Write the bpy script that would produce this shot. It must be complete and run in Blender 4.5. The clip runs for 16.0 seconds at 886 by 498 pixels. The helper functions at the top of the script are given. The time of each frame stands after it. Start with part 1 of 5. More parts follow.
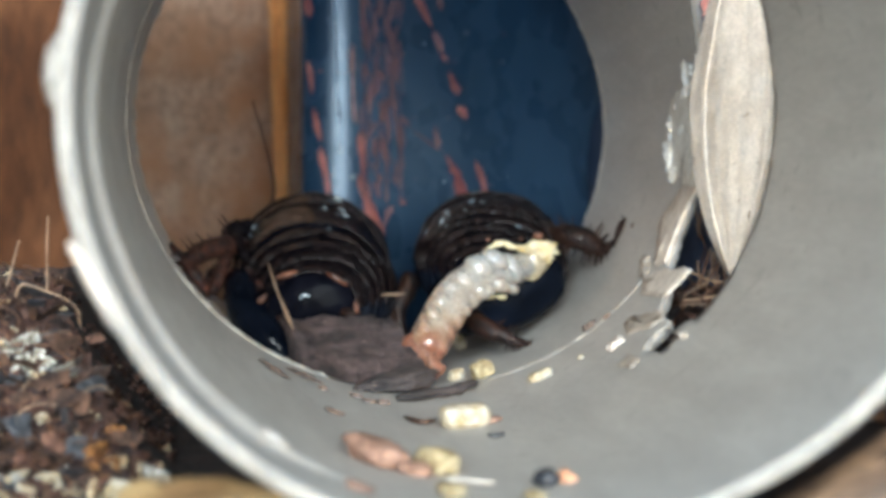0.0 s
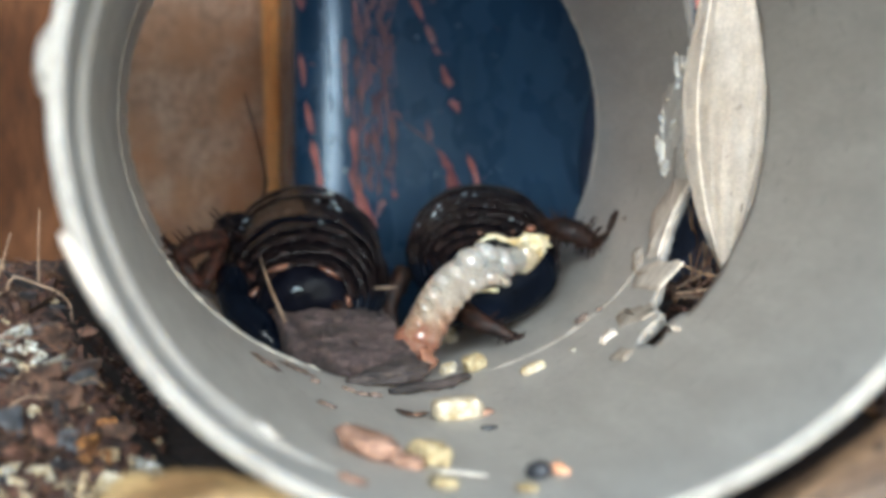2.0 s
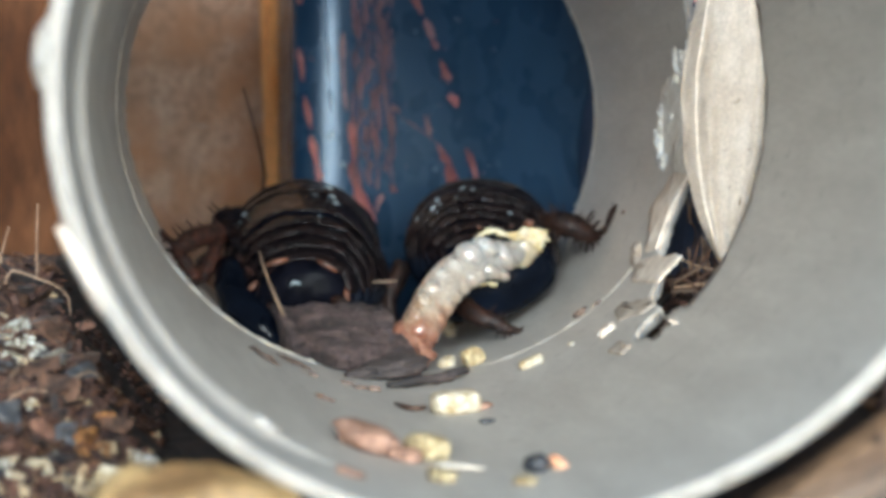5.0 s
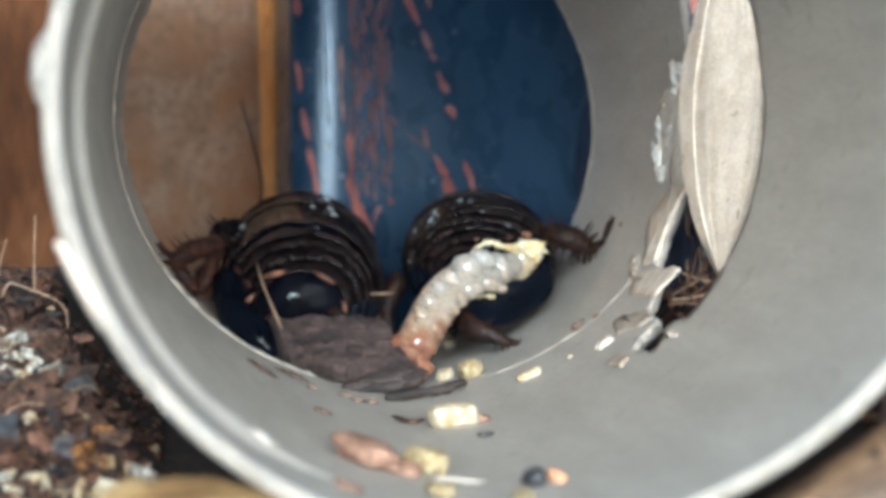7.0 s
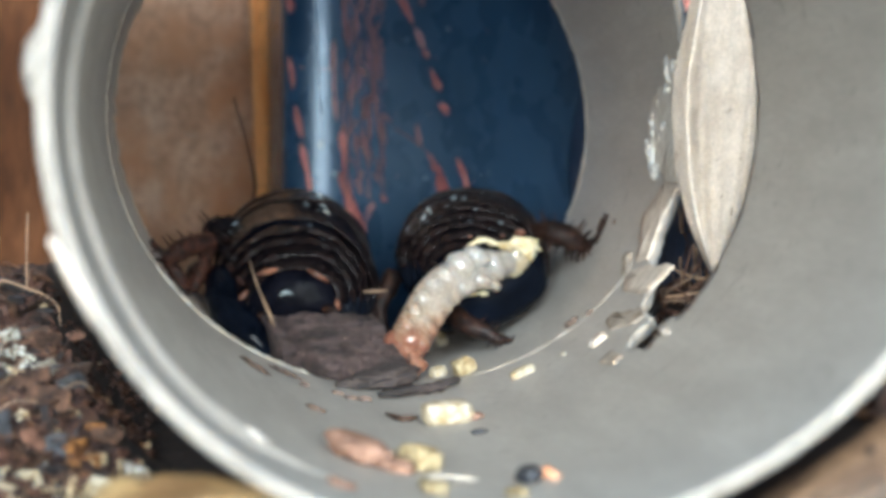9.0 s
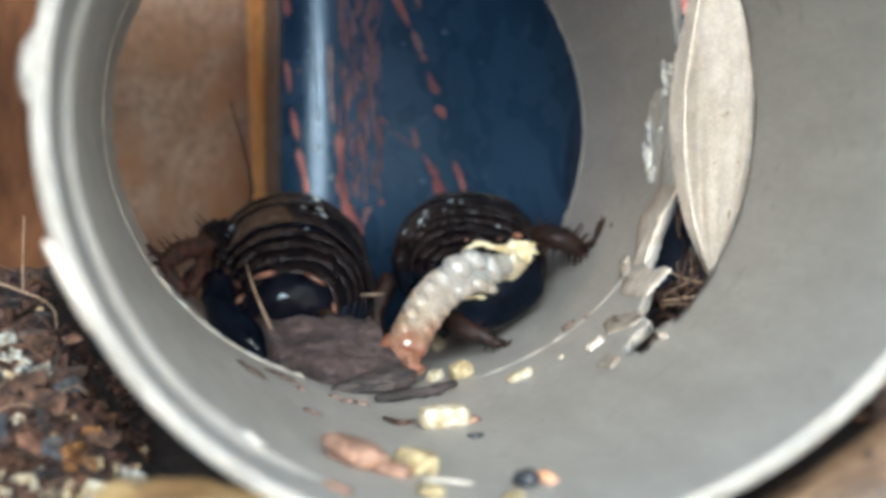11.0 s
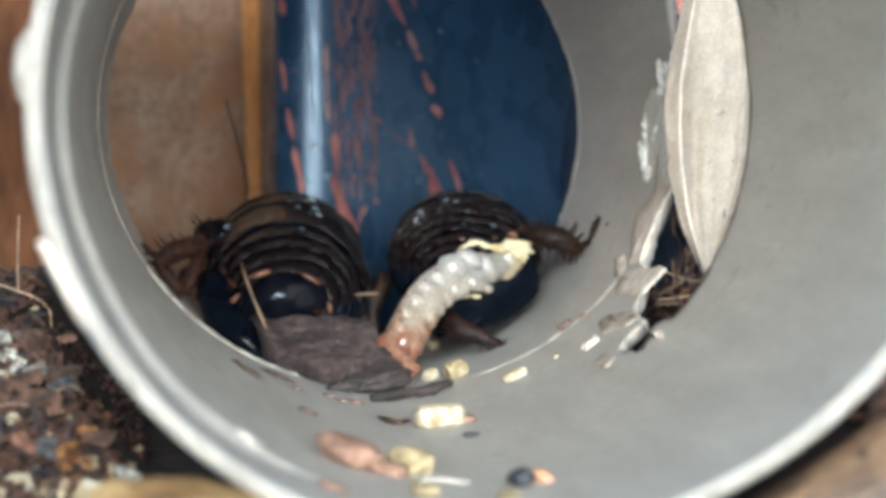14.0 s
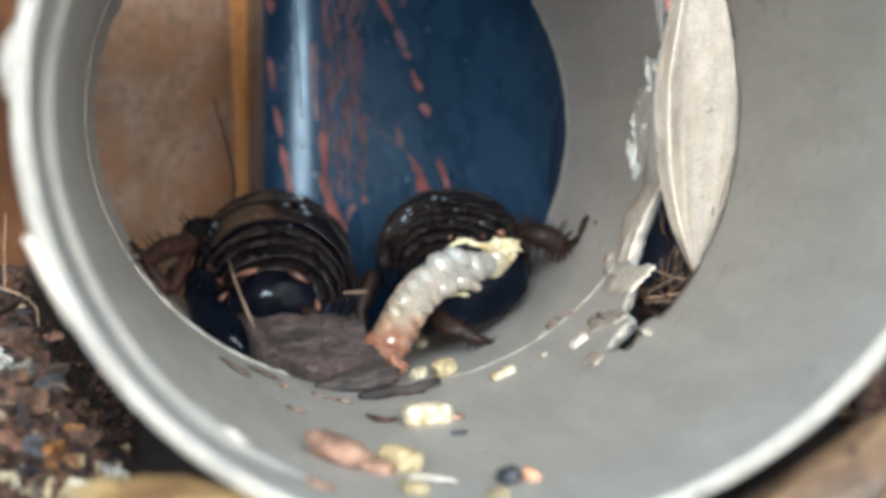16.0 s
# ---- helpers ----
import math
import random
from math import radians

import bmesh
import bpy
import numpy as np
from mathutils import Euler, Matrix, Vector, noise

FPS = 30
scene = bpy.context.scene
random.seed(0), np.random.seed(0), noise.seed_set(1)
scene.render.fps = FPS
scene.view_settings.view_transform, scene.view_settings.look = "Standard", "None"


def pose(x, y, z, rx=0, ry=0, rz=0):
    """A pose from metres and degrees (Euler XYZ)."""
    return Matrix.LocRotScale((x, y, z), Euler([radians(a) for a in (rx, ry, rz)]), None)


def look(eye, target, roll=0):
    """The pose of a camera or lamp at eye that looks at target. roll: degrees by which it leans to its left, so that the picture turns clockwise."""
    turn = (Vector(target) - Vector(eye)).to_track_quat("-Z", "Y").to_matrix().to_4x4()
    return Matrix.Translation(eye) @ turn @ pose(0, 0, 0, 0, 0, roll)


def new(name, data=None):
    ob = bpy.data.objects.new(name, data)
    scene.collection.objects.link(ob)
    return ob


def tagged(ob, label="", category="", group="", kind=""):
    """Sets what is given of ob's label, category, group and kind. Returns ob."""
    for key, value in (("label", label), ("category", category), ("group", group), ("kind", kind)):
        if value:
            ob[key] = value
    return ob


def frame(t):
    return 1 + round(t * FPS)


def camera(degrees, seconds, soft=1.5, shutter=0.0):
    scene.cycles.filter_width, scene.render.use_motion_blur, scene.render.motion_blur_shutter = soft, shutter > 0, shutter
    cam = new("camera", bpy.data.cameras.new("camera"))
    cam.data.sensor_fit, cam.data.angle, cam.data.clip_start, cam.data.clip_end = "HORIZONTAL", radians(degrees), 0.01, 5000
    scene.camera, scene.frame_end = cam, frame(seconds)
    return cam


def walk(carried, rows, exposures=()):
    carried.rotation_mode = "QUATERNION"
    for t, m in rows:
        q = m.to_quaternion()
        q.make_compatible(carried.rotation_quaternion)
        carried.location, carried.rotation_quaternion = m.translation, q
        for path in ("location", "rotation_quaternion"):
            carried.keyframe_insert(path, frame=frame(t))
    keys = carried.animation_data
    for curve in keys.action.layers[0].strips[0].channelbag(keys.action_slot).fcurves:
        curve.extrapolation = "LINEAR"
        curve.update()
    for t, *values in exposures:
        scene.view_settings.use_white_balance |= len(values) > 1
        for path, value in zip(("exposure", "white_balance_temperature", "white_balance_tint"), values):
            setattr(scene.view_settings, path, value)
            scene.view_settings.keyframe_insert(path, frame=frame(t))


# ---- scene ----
# The walk: hand-held, some 10 cm in front of the tube's mouth. Lengths below are in millimetres
# from the tube's axis; MM and AXIS turn them into metres over the ground.
cam = camera(22.45, 16.0, soft=4.1)
cam.data.dof.use_dof, cam.data.dof.focus_distance, cam.data.dof.aperture_fstop = True, 0.168, 56.0
PATH = [
    (0.0, pose(-0.01780, -0.10420, 0.01974, 87.7941, 0.0000, -6.7208)),
    (0.5, pose(-0.01779, -0.10406, 0.01972, 87.7552, 0.0000, -6.8413)),
    (1.0, pose(-0.01773, -0.10407, 0.01970, 87.7030, 0.0000, -6.9425)),
    (1.5, pose(-0.01781, -0.10393, 0.01964, 87.6798, 0.0000, -6.9001)),
    (2.0, pose(-0.01779, -0.10398, 0.01958, 87.6633, 0.0000, -6.9241)),
    (2.5, pose(-0.01780, -0.10410, 0.01966, 87.6321, 0.0000, -6.8885)),
    (3.0, pose(-0.01773, -0.10404, 0.01960, 87.6789, 0.0000, -6.8674)),
    (3.5, pose(-0.01776, -0.10406, 0.01962, 87.6529, 0.0000, -6.9166)),
    (4.0, pose(-0.01766, -0.10409, 0.01942, 87.5414, 0.0000, -6.8950)),
    (6.5, pose(-0.01781, -0.10381, 0.01961, 87.6753, 0.0000, -7.0210)),
    (7.0, pose(-0.01779, -0.10388, 0.01967, 87.7915, 0.0000, -7.0238)),
    (7.5, pose(-0.01773, -0.10365, 0.01950, 87.7471, 0.0000, -7.1232)),
    (8.0, pose(-0.01780, -0.10354, 0.01957, 87.7797, 0.0000, -7.2228)),
    (8.5, pose(-0.01773, -0.10350, 0.01959, 87.8227, 0.0000, -7.2523)),
    (9.0, pose(-0.01778, -0.10362, 0.01957, 87.7524, 0.0000, -7.2035)),
    (11.5, pose(-0.01777, -0.10335, 0.01956, 87.8511, 0.0000, -7.2991)),
    (12.0, pose(-0.01780, -0.10348, 0.01956, 87.7914, 0.0000, -7.2207)),
    (12.5, pose(-0.01777, -0.10348, 0.01955, 87.7412, 0.0000, -7.2576)),
    (13.0, pose(-0.01770, -0.10342, 0.01950, 87.7381, 0.0000, -7.3655)),
    (13.5, pose(-0.01773, -0.10321, 0.01941, 87.7463, 0.0000, -7.4069)),
    (14.0, pose(-0.01771, -0.10332, 0.01954, 87.8267, 0.0000, -7.3916)),
    (14.5, pose(-0.01771, -0.10327, 0.01948, 87.8345, 0.0000, -7.4081)),
    (15.0, pose(-0.01771, -0.10323, 0.01950, 87.7907, 0.0000, -7.5030)),
    (15.5, pose(-0.01767, -0.10312, 0.01943, 87.7736, 0.0000, -7.6218)),
    (16.0, pose(-0.01763, -0.10294, 0.01938, 87.8223, 0.0000, -7.6841)),
]
walk(cam, PATH, [(0.0, 1.10, 5100, 0), (16.0, 1.19, 5100, 0)])

MM = 0.001
AXIS = 23.5

# ---- world and light ----
SUN_FROM = Vector((-0.065, -0.97, 0.15)).normalized()
world = bpy.data.worlds.new("sky")
scene.world = world
world.use_nodes = True
sky = world.node_tree.nodes.new("ShaderNodeTexSky")
sky.sky_type, sky.sun_disc = "NISHITA", False
sky.dust_density, sky.ozone_density = 5.0, 0.6
sky.sun_elevation = math.asin(SUN_FROM.z)
sky.sun_rotation = math.atan2(SUN_FROM.x, SUN_FROM.y)
sky_out = world.node_tree.nodes["Background"]
sky_out.inputs["Strength"].default_value = 0.15
world.node_tree.links.new(sky.outputs[0], sky_out.inputs["Color"])
sun_data = bpy.data.lights.new("sun", "SUN")
sun_data.energy, sun_data.angle, sun_data.color = 4.0, radians(33), (1.0, 0.985, 0.96)
sun = new("sun", sun_data)
sun.matrix_world = look(SUN_FROM, (0, 0, 0))


# ---- materials ----
def mat(name, c1, c2, size=3.0, rough=0.6, bump=0.3, depth=0.3, stretch=(1, 1, 1), fine=0.2, spec=0.5, coat=0.0,
        sss=0.0, metal=0.0, coat_rough=0.08, spots=None, spot_size=1.0, spot_at=0.62, spot_soft=0.06, vary=0.0):
    """Two-scale noise: c1 to c2 over size (mm), finer grain of strength fine, bump depth in mm, optional spots of another colour."""
    m = bpy.data.materials.new(name)
    m.use_nodes = True
    nt = m.node_tree
    n, l = nt.nodes, nt.links
    bsdf = n["Principled BSDF"]
    co = n.new("ShaderNodeTexCoord")
    mp = n.new("ShaderNodeMapping")
    mp.inputs["Scale"].default_value = [1000.0 / size * k for k in stretch]
    l.new(co.outputs["Object"], mp.inputs["Vector"])
    big = n.new("ShaderNodeTexNoise")
    big.inputs["Scale"].default_value, big.inputs["Detail"].default_value = 1.0, 5.0
    l.new(mp.outputs[0], big.inputs["Vector"])
    small = n.new("ShaderNodeTexNoise")
    small.inputs["Scale"].default_value, small.inputs["Detail"].default_value = 7.0, 4.0
    l.new(mp.outputs[0], small.inputs["Vector"])
    ramp = n.new("ShaderNodeValToRGB")
    ramp.color_ramp.elements[0].position, ramp.color_ramp.elements[1].position = 0.36, 0.66
    ramp.color_ramp.elements[0].color, ramp.color_ramp.elements[1].color = (*c1, 1), (*c2, 1)
    l.new(big.outputs["Fac"], ramp.inputs["Fac"])
    grain = n.new("ShaderNodeMapRange")
    grain.inputs["From Min"].default_value, grain.inputs["From Max"].default_value = 0.3, 0.7
    grain.inputs["To Min"].default_value, grain.inputs["To Max"].default_value = 1 - fine, 1 + fine
    l.new(small.outputs["Fac"], grain.inputs["Value"])
    mul = n.new("ShaderNodeVectorMath")
    mul.operation = "SCALE"
    l.new(ramp.outputs["Color"], mul.inputs[0])
    l.new(grain.outputs[0], mul.inputs["Scale"])
    colour = mul.outputs[0]
    if spots:
        dots = n.new("ShaderNodeTexNoise")
        dots.inputs["Scale"].default_value, dots.inputs["Detail"].default_value = 1000.0 / spot_size, 2.0
        l.new(co.outputs["Object"], dots.inputs["Vector"])
        step = n.new("ShaderNodeMapRange")
        step.inputs["From Min"].default_value, step.inputs["From Max"].default_value = spot_at, spot_at + spot_soft
        l.new(dots.outputs["Fac"], step.inputs["Value"])
        mix = n.new("ShaderNodeMix")
        mix.data_type = "RGBA"
        l.new(step.outputs[0], mix.inputs[0])
        l.new(colour, mix.inputs[6])
        mix.inputs[7].default_value = (*spots, 1)
        colour = mix.outputs[2]
    if vary:
        info = n.new("ShaderNodeObjectInfo")
        shade = n.new("ShaderNodeMapRange")
        shade.inputs["To Min"].default_value, shade.inputs["To Max"].default_value = 1 - vary, 1 + vary
        l.new(info.outputs["Random"], shade.inputs["Value"])
        mul2 = n.new("ShaderNodeVectorMath")
        mul2.operation = "SCALE"
        l.new(colour, mul2.inputs[0])
        l.new(shade.outputs[0], mul2.inputs["Scale"])
        colour = mul2.outputs[0]
    l.new(colour, bsdf.inputs["Base Color"])
    rr = n.new("ShaderNodeMapRange")
    rr.inputs["To Min"].default_value, rr.inputs["To Max"].default_value = max(rough - 0.12, 0.03), min(rough + 0.12, 1)
    l.new(small.outputs["Fac"], rr.inputs["Value"])
    l.new(rr.outputs[0], bsdf.inputs["Roughness"])
    bsdf.inputs["Specular IOR Level"].default_value = spec
    bsdf.inputs["Coat Weight"].default_value = coat
    bsdf.inputs["Coat Roughness"].default_value = coat_rough
    bsdf.inputs["Metallic"].default_value = metal
    if sss:
        bsdf.inputs["Subsurface Weight"].default_value = sss
        bsdf.inputs["Subsurface Radius"].default_value = (1.0, 0.6, 0.4)
        bsdf.inputs["Subsurface Scale"].default_value = 0.0012
    add = n.new("ShaderNodeMath")
    add.operation = "MULTIPLY_ADD"
    add.inputs[1].default_value = 0.4
    l.new(small.outputs["Fac"], add.inputs[0])
    l.new(big.outputs["Fac"], add.inputs[2])
    bp = n.new("ShaderNodeBump")
    bp.inputs["Strength"].default_value, bp.inputs["Distance"].default_value = bump, depth * MM
    l.new(add.outputs[0], bp.inputs["Height"])
    l.new(bp.outputs[0], bsdf.inputs["Normal"])
    return m


CARD = mat("grey_cardboard", (0.41, 0.391, 0.362), (0.485, 0.464, 0.430), 5, 0.5, 0.25, 0.06, (2.2, 0.35, 2.2), 0.09, 0.45,
           spots=(0.37, 0.353, 0.327), spot_size=1.6, spot_at=0.65)
CARD_CUT = mat("cut_cardboard", (0.23, 0.213, 0.19), (0.33, 0.312, 0.283), 1.5, 0.7, 0.5, 0.2, fine=0.12)
PLY = mat("cut_ply", (0.40, 0.37, 0.32), (0.60, 0.565, 0.50), 1.2, 0.7, 0.5, 0.2, fine=0.15)
TORN_DULL = mat("torn_card", (0.32, 0.265, 0.21), (0.50, 0.44, 0.37), 1.2, 0.8, 0.7, 0.3, fine=0.25)
TORN_WHITE = mat("torn_pulp", (0.58, 0.555, 0.51), (0.80, 0.785, 0.75), 0.9, 0.85, 0.6, 0.2, fine=0.15)
TORN = mat("torn_paper", (0.54, 0.465, 0.39), (0.74, 0.66, 0.575), 1.2, 0.8, 0.4, 0.15, fine=0.2)
LEAF = mat("dry_leaf", (0.53, 0.46, 0.385), (0.64, 0.57, 0.49), 1.3, 0.75, 0.8, 0.25, (1, 1, 0.8), 0.16, 0.3, spots=(0.36, 0.29, 0.23),
           spot_size=0.9, spot_at=0.69)
LEAF_RIB = mat("leaf_rib", (0.54, 0.465, 0.385), (0.64, 0.57, 0.49), 2, 0.75, 0.4, 0.1, spec=0.25)
SOIL = mat("coir_soil", (0.006, 0.0035, 0.003), (0.028, 0.014, 0.009), 2.5, 0.85, 1.0, 0.8, fine=0.5, spots=(0.09, 0.045, 0.022),
           spot_size=1.2, spot_at=0.65)
FLAKE = mat("bark_flake", (0.010, 0.006, 0.0035), (0.110, 0.054, 0.028), 1.3, 0.7, 0.8, 0.3, (1, 0.4, 1), 0.4, vary=0.5)
FLAKE_FINE = mat("soil_crumb", (0.009, 0.004, 0.003), (0.070, 0.029, 0.016), 1.6, 0.75, 0.6, 0.2, fine=0.5, spots=(0.15, 0.085, 0.045), spot_size=1.6, spot_at=0.70)
FLAKE_GREY = mat("grey_flake", (0.020, 0.019, 0.021), (0.075, 0.067, 0.068), 1.6, 0.6, 0.8, 0.3, (1, 0.4, 1), 0.35, vary=0.4)
FLAKE_RUST = mat("rust_flake", (0.07, 0.022, 0.006), (0.40, 0.19, 0.045), 0.7, 0.5, 1.0, 0.4, fine=0.5, vary=0.4)
GRIT = mat("vermiculite", (0.34, 0.26, 0.13), (0.60, 0.56, 0.46), 0.7, 0.4, 1.0, 0.45, fine=0.3, spec=0.6, vary=0.12)
GRIT_GOLD = mat("golden_vermiculite", (0.22, 0.155, 0.065), (0.56, 0.48, 0.29), 0.8, 0.45, 1.0, 0.4, fine=0.3, spec=0.5, vary=0.12)
GRIT_SOIL = mat("earthy_vermiculite", (0.07, 0.034, 0.012), (0.44, 0.35, 0.21), 0.9, 0.4, 1.0, 0.4, fine=0.5, spec=0.7, vary=0.45)
GRIT_SILVER = mat("silver_vermiculite", (0.20, 0.15, 0.085), (0.82, 0.82, 0.76), 0.6, 0.14, 1.0, 0.5, fine=0.5, spec=1.0, metal=0.5, vary=0.25)
FIBRE = mat("root_fibre", (0.030, 0.014, 0.008), (0.105, 0.052, 0.028), 2.0, 0.7, 0.5, 0.1, fine=0.3, vary=0.4)
FIBRE_PALE = mat("pale_fibre", (0.12, 0.078, 0.048), (0.29, 0.195, 0.125), 2.0, 0.7, 0.5, 0.1, fine=0.3, vary=0.4)
BOARD = mat("brown_board", (0.062, 0.034, 0.019), (0.185, 0.108, 0.066), 9, 0.45, 0.6, 0.4, (0.8, 1, 0.5), 0.3)
BOARD_GREY = mat("warm_brown_board", (0.42, 0.265, 0.175), (0.53, 0.375, 0.27), 4.5, 0.5, 0.5, 0.3, (1, 1, 0.7), 0.3, 0.25,
                 spots=(0.46, 0.25, 0.135), spot_size=5, spot_at=0.42, spot_soft=0.3)
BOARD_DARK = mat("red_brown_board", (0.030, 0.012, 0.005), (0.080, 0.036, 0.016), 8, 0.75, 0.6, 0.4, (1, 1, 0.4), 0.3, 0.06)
BATTEN = mat("honey_wood", (0.74, 0.30, 0.085), (0.98, 0.54, 0.21), 1.6, 0.5, 0.6, 0.3, (1, 1, 0.16), 0.3)
BLUE = mat("navy_plastic", (0.010, 0.026, 0.053), (0.019, 0.042, 0.083), 20, 0.28, 0.12, 0.15, (1, 1, 0.6), 0.12, 0.5)
BLUE.node_tree.nodes["Principled BSDF"].inputs["Specular Tint"].default_value = (0.70, 0.84, 1.0, 1.0)
RED = mat("coral_paint", (0.50, 0.16, 0.14), (0.78, 0.34, 0.28), 1.2, 0.45, 0.5, 0.1, (1, 1, 0.4), 0.4, vary=0.2)
RED_DIM = mat("dull_red_paint", (0.30, 0.16, 0.17), (0.56, 0.28, 0.24), 1.0, 0.45, 0.5, 0.1, (1, 1, 0.4), 0.4, vary=0.3)
# pale colour for highlights painted on the canister
GLINT_PAINT = mat("painted_glint", (0.30, 0.36, 0.42), (0.55, 0.60, 0.66), 1.5, 0.4, 0.2, 0.1, fine=0.2)
RED_PALE = mat("pale_coral_paint", (0.62, 0.36, 0.32), (0.82, 0.54, 0.48), 1.2, 0.4, 0.4, 0.1, (1, 1, 0.4), 0.3, vary=0.1)
RED_FAINT = mat("faint_red_paint", (0.15, 0.14, 0.19), (0.38, 0.20, 0.20), 1.0, 0.4, 0.5, 0.1, (1, 1, 0.5), 0.4, vary=0.3)
# pale glossy beads that stand in for small highlights
GLINT_BEAD = mat("pale_glint_bead", (0.22, 0.26, 0.29), (0.34, 0.39, 0.42), 1, 0.08, 0.0, 0.1, spec=1.0, coat=1.0)
BARK = mat("old_bark", (0.024, 0.016, 0.015), (0.095, 0.064, 0.060), 1.1, 0.72, 1.0, 0.9, (0.28, 1.2, 1.2), 0.5, spots=(0.19, 0.13, 0.115), spot_size=0.5, spot_at=0.67)
BARK_DARK = mat("dark_bark", (0.018, 0.014, 0.013), (0.066, 0.050, 0.046), 1.5, 0.75, 1.0, 0.4, (0.35, 1, 1), 0.4)
SHELL = mat("dark_shell", (0.0013, 0.0014, 0.0024), (0.0060, 0.0043, 0.0054), 1.1, 0.24, 1.0, 0.6, fine=0.5, spec=0.05, coat=0.09, coat_rough=0.08)
SHELL_LIP = mat("shell_margin", (0.0016, 0.0015, 0.0024), (0.0145, 0.0080, 0.0078), 0.8, 0.22, 1.0, 0.7, fine=0.5, spec=0.09, coat=0.12, coat_rough=0.07)
SHELL_UNDER = mat("dark_underside", (0.0015, 0.0022, 0.0045), (0.004, 0.0055, 0.010), 3, 0.2, 0.4, 0.15, fine=0.2, spec=0.07, coat=0.03)
TAIL = mat("tail_black", (0.0015, 0.0016, 0.003), (0.004, 0.0042, 0.007), 1.2, 0.16, 0.4, 0.15, fine=0.3, spec=0.012)
LIMB = mat("brown_limb", (0.006, 0.0035, 0.003), (0.028, 0.012, 0.0075), 1.0, 0.5, 0.9, 0.3, fine=0.4, spec=0.2, coat=0.05)
LIMB_RED = mat("chestnut_limb", (0.006, 0.003, 0.0025), (0.050, 0.016, 0.009), 0.6, 0.55, 0.9, 0.3, fine=0.4, spec=0.2, coat=0.05)
AMBER = mat("amber_mark", (0.05, 0.019, 0.010), (0.19, 0.075, 0.038), 1.0, 0.4, 0.4, 0.1, fine=0.3, coat=0.2)
EGG_TIP = mat("amber_egg", (0.14, 0.055, 0.034), (0.22, 0.115, 0.075), 1.6, 0.42, 0.4, 0.15, fine=0.2, spec=0.08, sss=0.5)


def egg_skin():
    """The skin of the egg case: amber at its tip, cream, then pearl towards the newest eggs."""
    m = mat("egg_skin", (0.225, 0.225, 0.215), (0.30, 0.305, 0.30), 1.6, 0.26, 0.3, 0.1, fine=0.07, coat=0.4, coat_rough=0.05, sss=0.5)
    n, l = m.node_tree.nodes, m.node_tree.links
    bsdf = n["Principled BSDF"]
    skin = bsdf.inputs["Base Color"].links[0].from_socket
    where, axes = n.new("ShaderNodeTexCoord"), n.new("ShaderNodeSeparateXYZ")
    l.new(where.outputs["Object"], axes.inputs[0])
    cloud = n.new("ShaderNodeTexNoise")
    cloud.inputs["Scale"].default_value = 700.0
    l.new(where.outputs["Object"], cloud.inputs["Vector"])
    level = n.new("ShaderNodeMath")
    level.operation = "MULTIPLY_ADD"
    level.inputs[1].default_value = 0.004
    l.new(cloud.outputs["Fac"], level.inputs[0])
    l.new(axes.outputs["Z"], level.inputs[2])
    for lo, hi, tint in ((0.0064, 0.0132, (0.28, 0.205, 0.135)), (0.0048, 0.0082, (0.17, 0.066, 0.04))):
        span, mix = n.new("ShaderNodeMapRange"), n.new("ShaderNodeMix")
        span.inputs["From Min"].default_value, span.inputs["From Max"].default_value = lo, hi
        l.new(level.outputs[0], span.inputs["Value"])
        mix.data_type = "RGBA"
        l.new(span.outputs[0], mix.inputs[0])
        mix.inputs[6].default_value = (*tint, 1)
        l.new(skin, mix.inputs[7])
        skin = mix.outputs[2]
    l.new(skin, bsdf.inputs["Base Color"])
    return m


EGG_SKIN = egg_skin()
CREAM = mat("cream_membrane", (0.40, 0.29, 0.11), (0.56, 0.51, 0.36), 0.9, 0.4, 0.6, 0.2, fine=0.2, coat=0.2, sss=0.2)
MEMBRANE = mat("clear_membrane", (0.20, 0.15, 0.08), (0.34, 0.29, 0.20), 1.4, 0.25, 0.4, 0.15, fine=0.15, coat=0.5, sss=0.3)
SPECK = mat("brown_dust", (0.10, 0.070, 0.055), (0.24, 0.175, 0.14), 0.8, 0.8, 0.5, 0.2, fine=0.3)
FLAKE_RED = mat("red_brown_flake", (0.020, 0.010, 0.006), (0.145, 0.076, 0.044), 0.9, 0.6, 1.0, 0.45, (1, 0.5, 1), 0.5, vary=0.5)
WOOD_PINK = mat("pinkish_wood", (0.09, 0.042, 0.026), (0.24, 0.125, 0.08), 0.9, 0.7, 0.8, 0.3, (1, 0.5, 1), 0.35)
SLATE = mat("slate_flake", (0.014, 0.015, 0.018), (0.068, 0.070, 0.078), 1.0, 0.5, 0.9, 0.4, fine=0.4, vary=0.3)
PINK = mat("pink_chip", (0.20, 0.115, 0.080), (0.36, 0.225, 0.165), 1.2, 0.8, 0.6, 0.15, fine=0.15, spec=0.3)
ORANGE = mat("orange_chip", (0.46, 0.21, 0.10), (0.60, 0.35, 0.22), 1.5, 0.6, 0.5, 0.2, fine=0.2)
COAL = mat("coal_chip", (0.012, 0.014, 0.020), (0.04, 0.042, 0.05), 1.5, 0.5, 0.6, 0.2, fine=0.3)
STRAW_BROWN = mat("brown_wood", (0.055, 0.032, 0.018), (0.20, 0.125, 0.07), 3.0, 0.6, 0.8, 0.4, (0.5, 1, 1), 0.35, spots=(0.022, 0.013, 0.009), spot_size=1.5, spot_at=0.63)
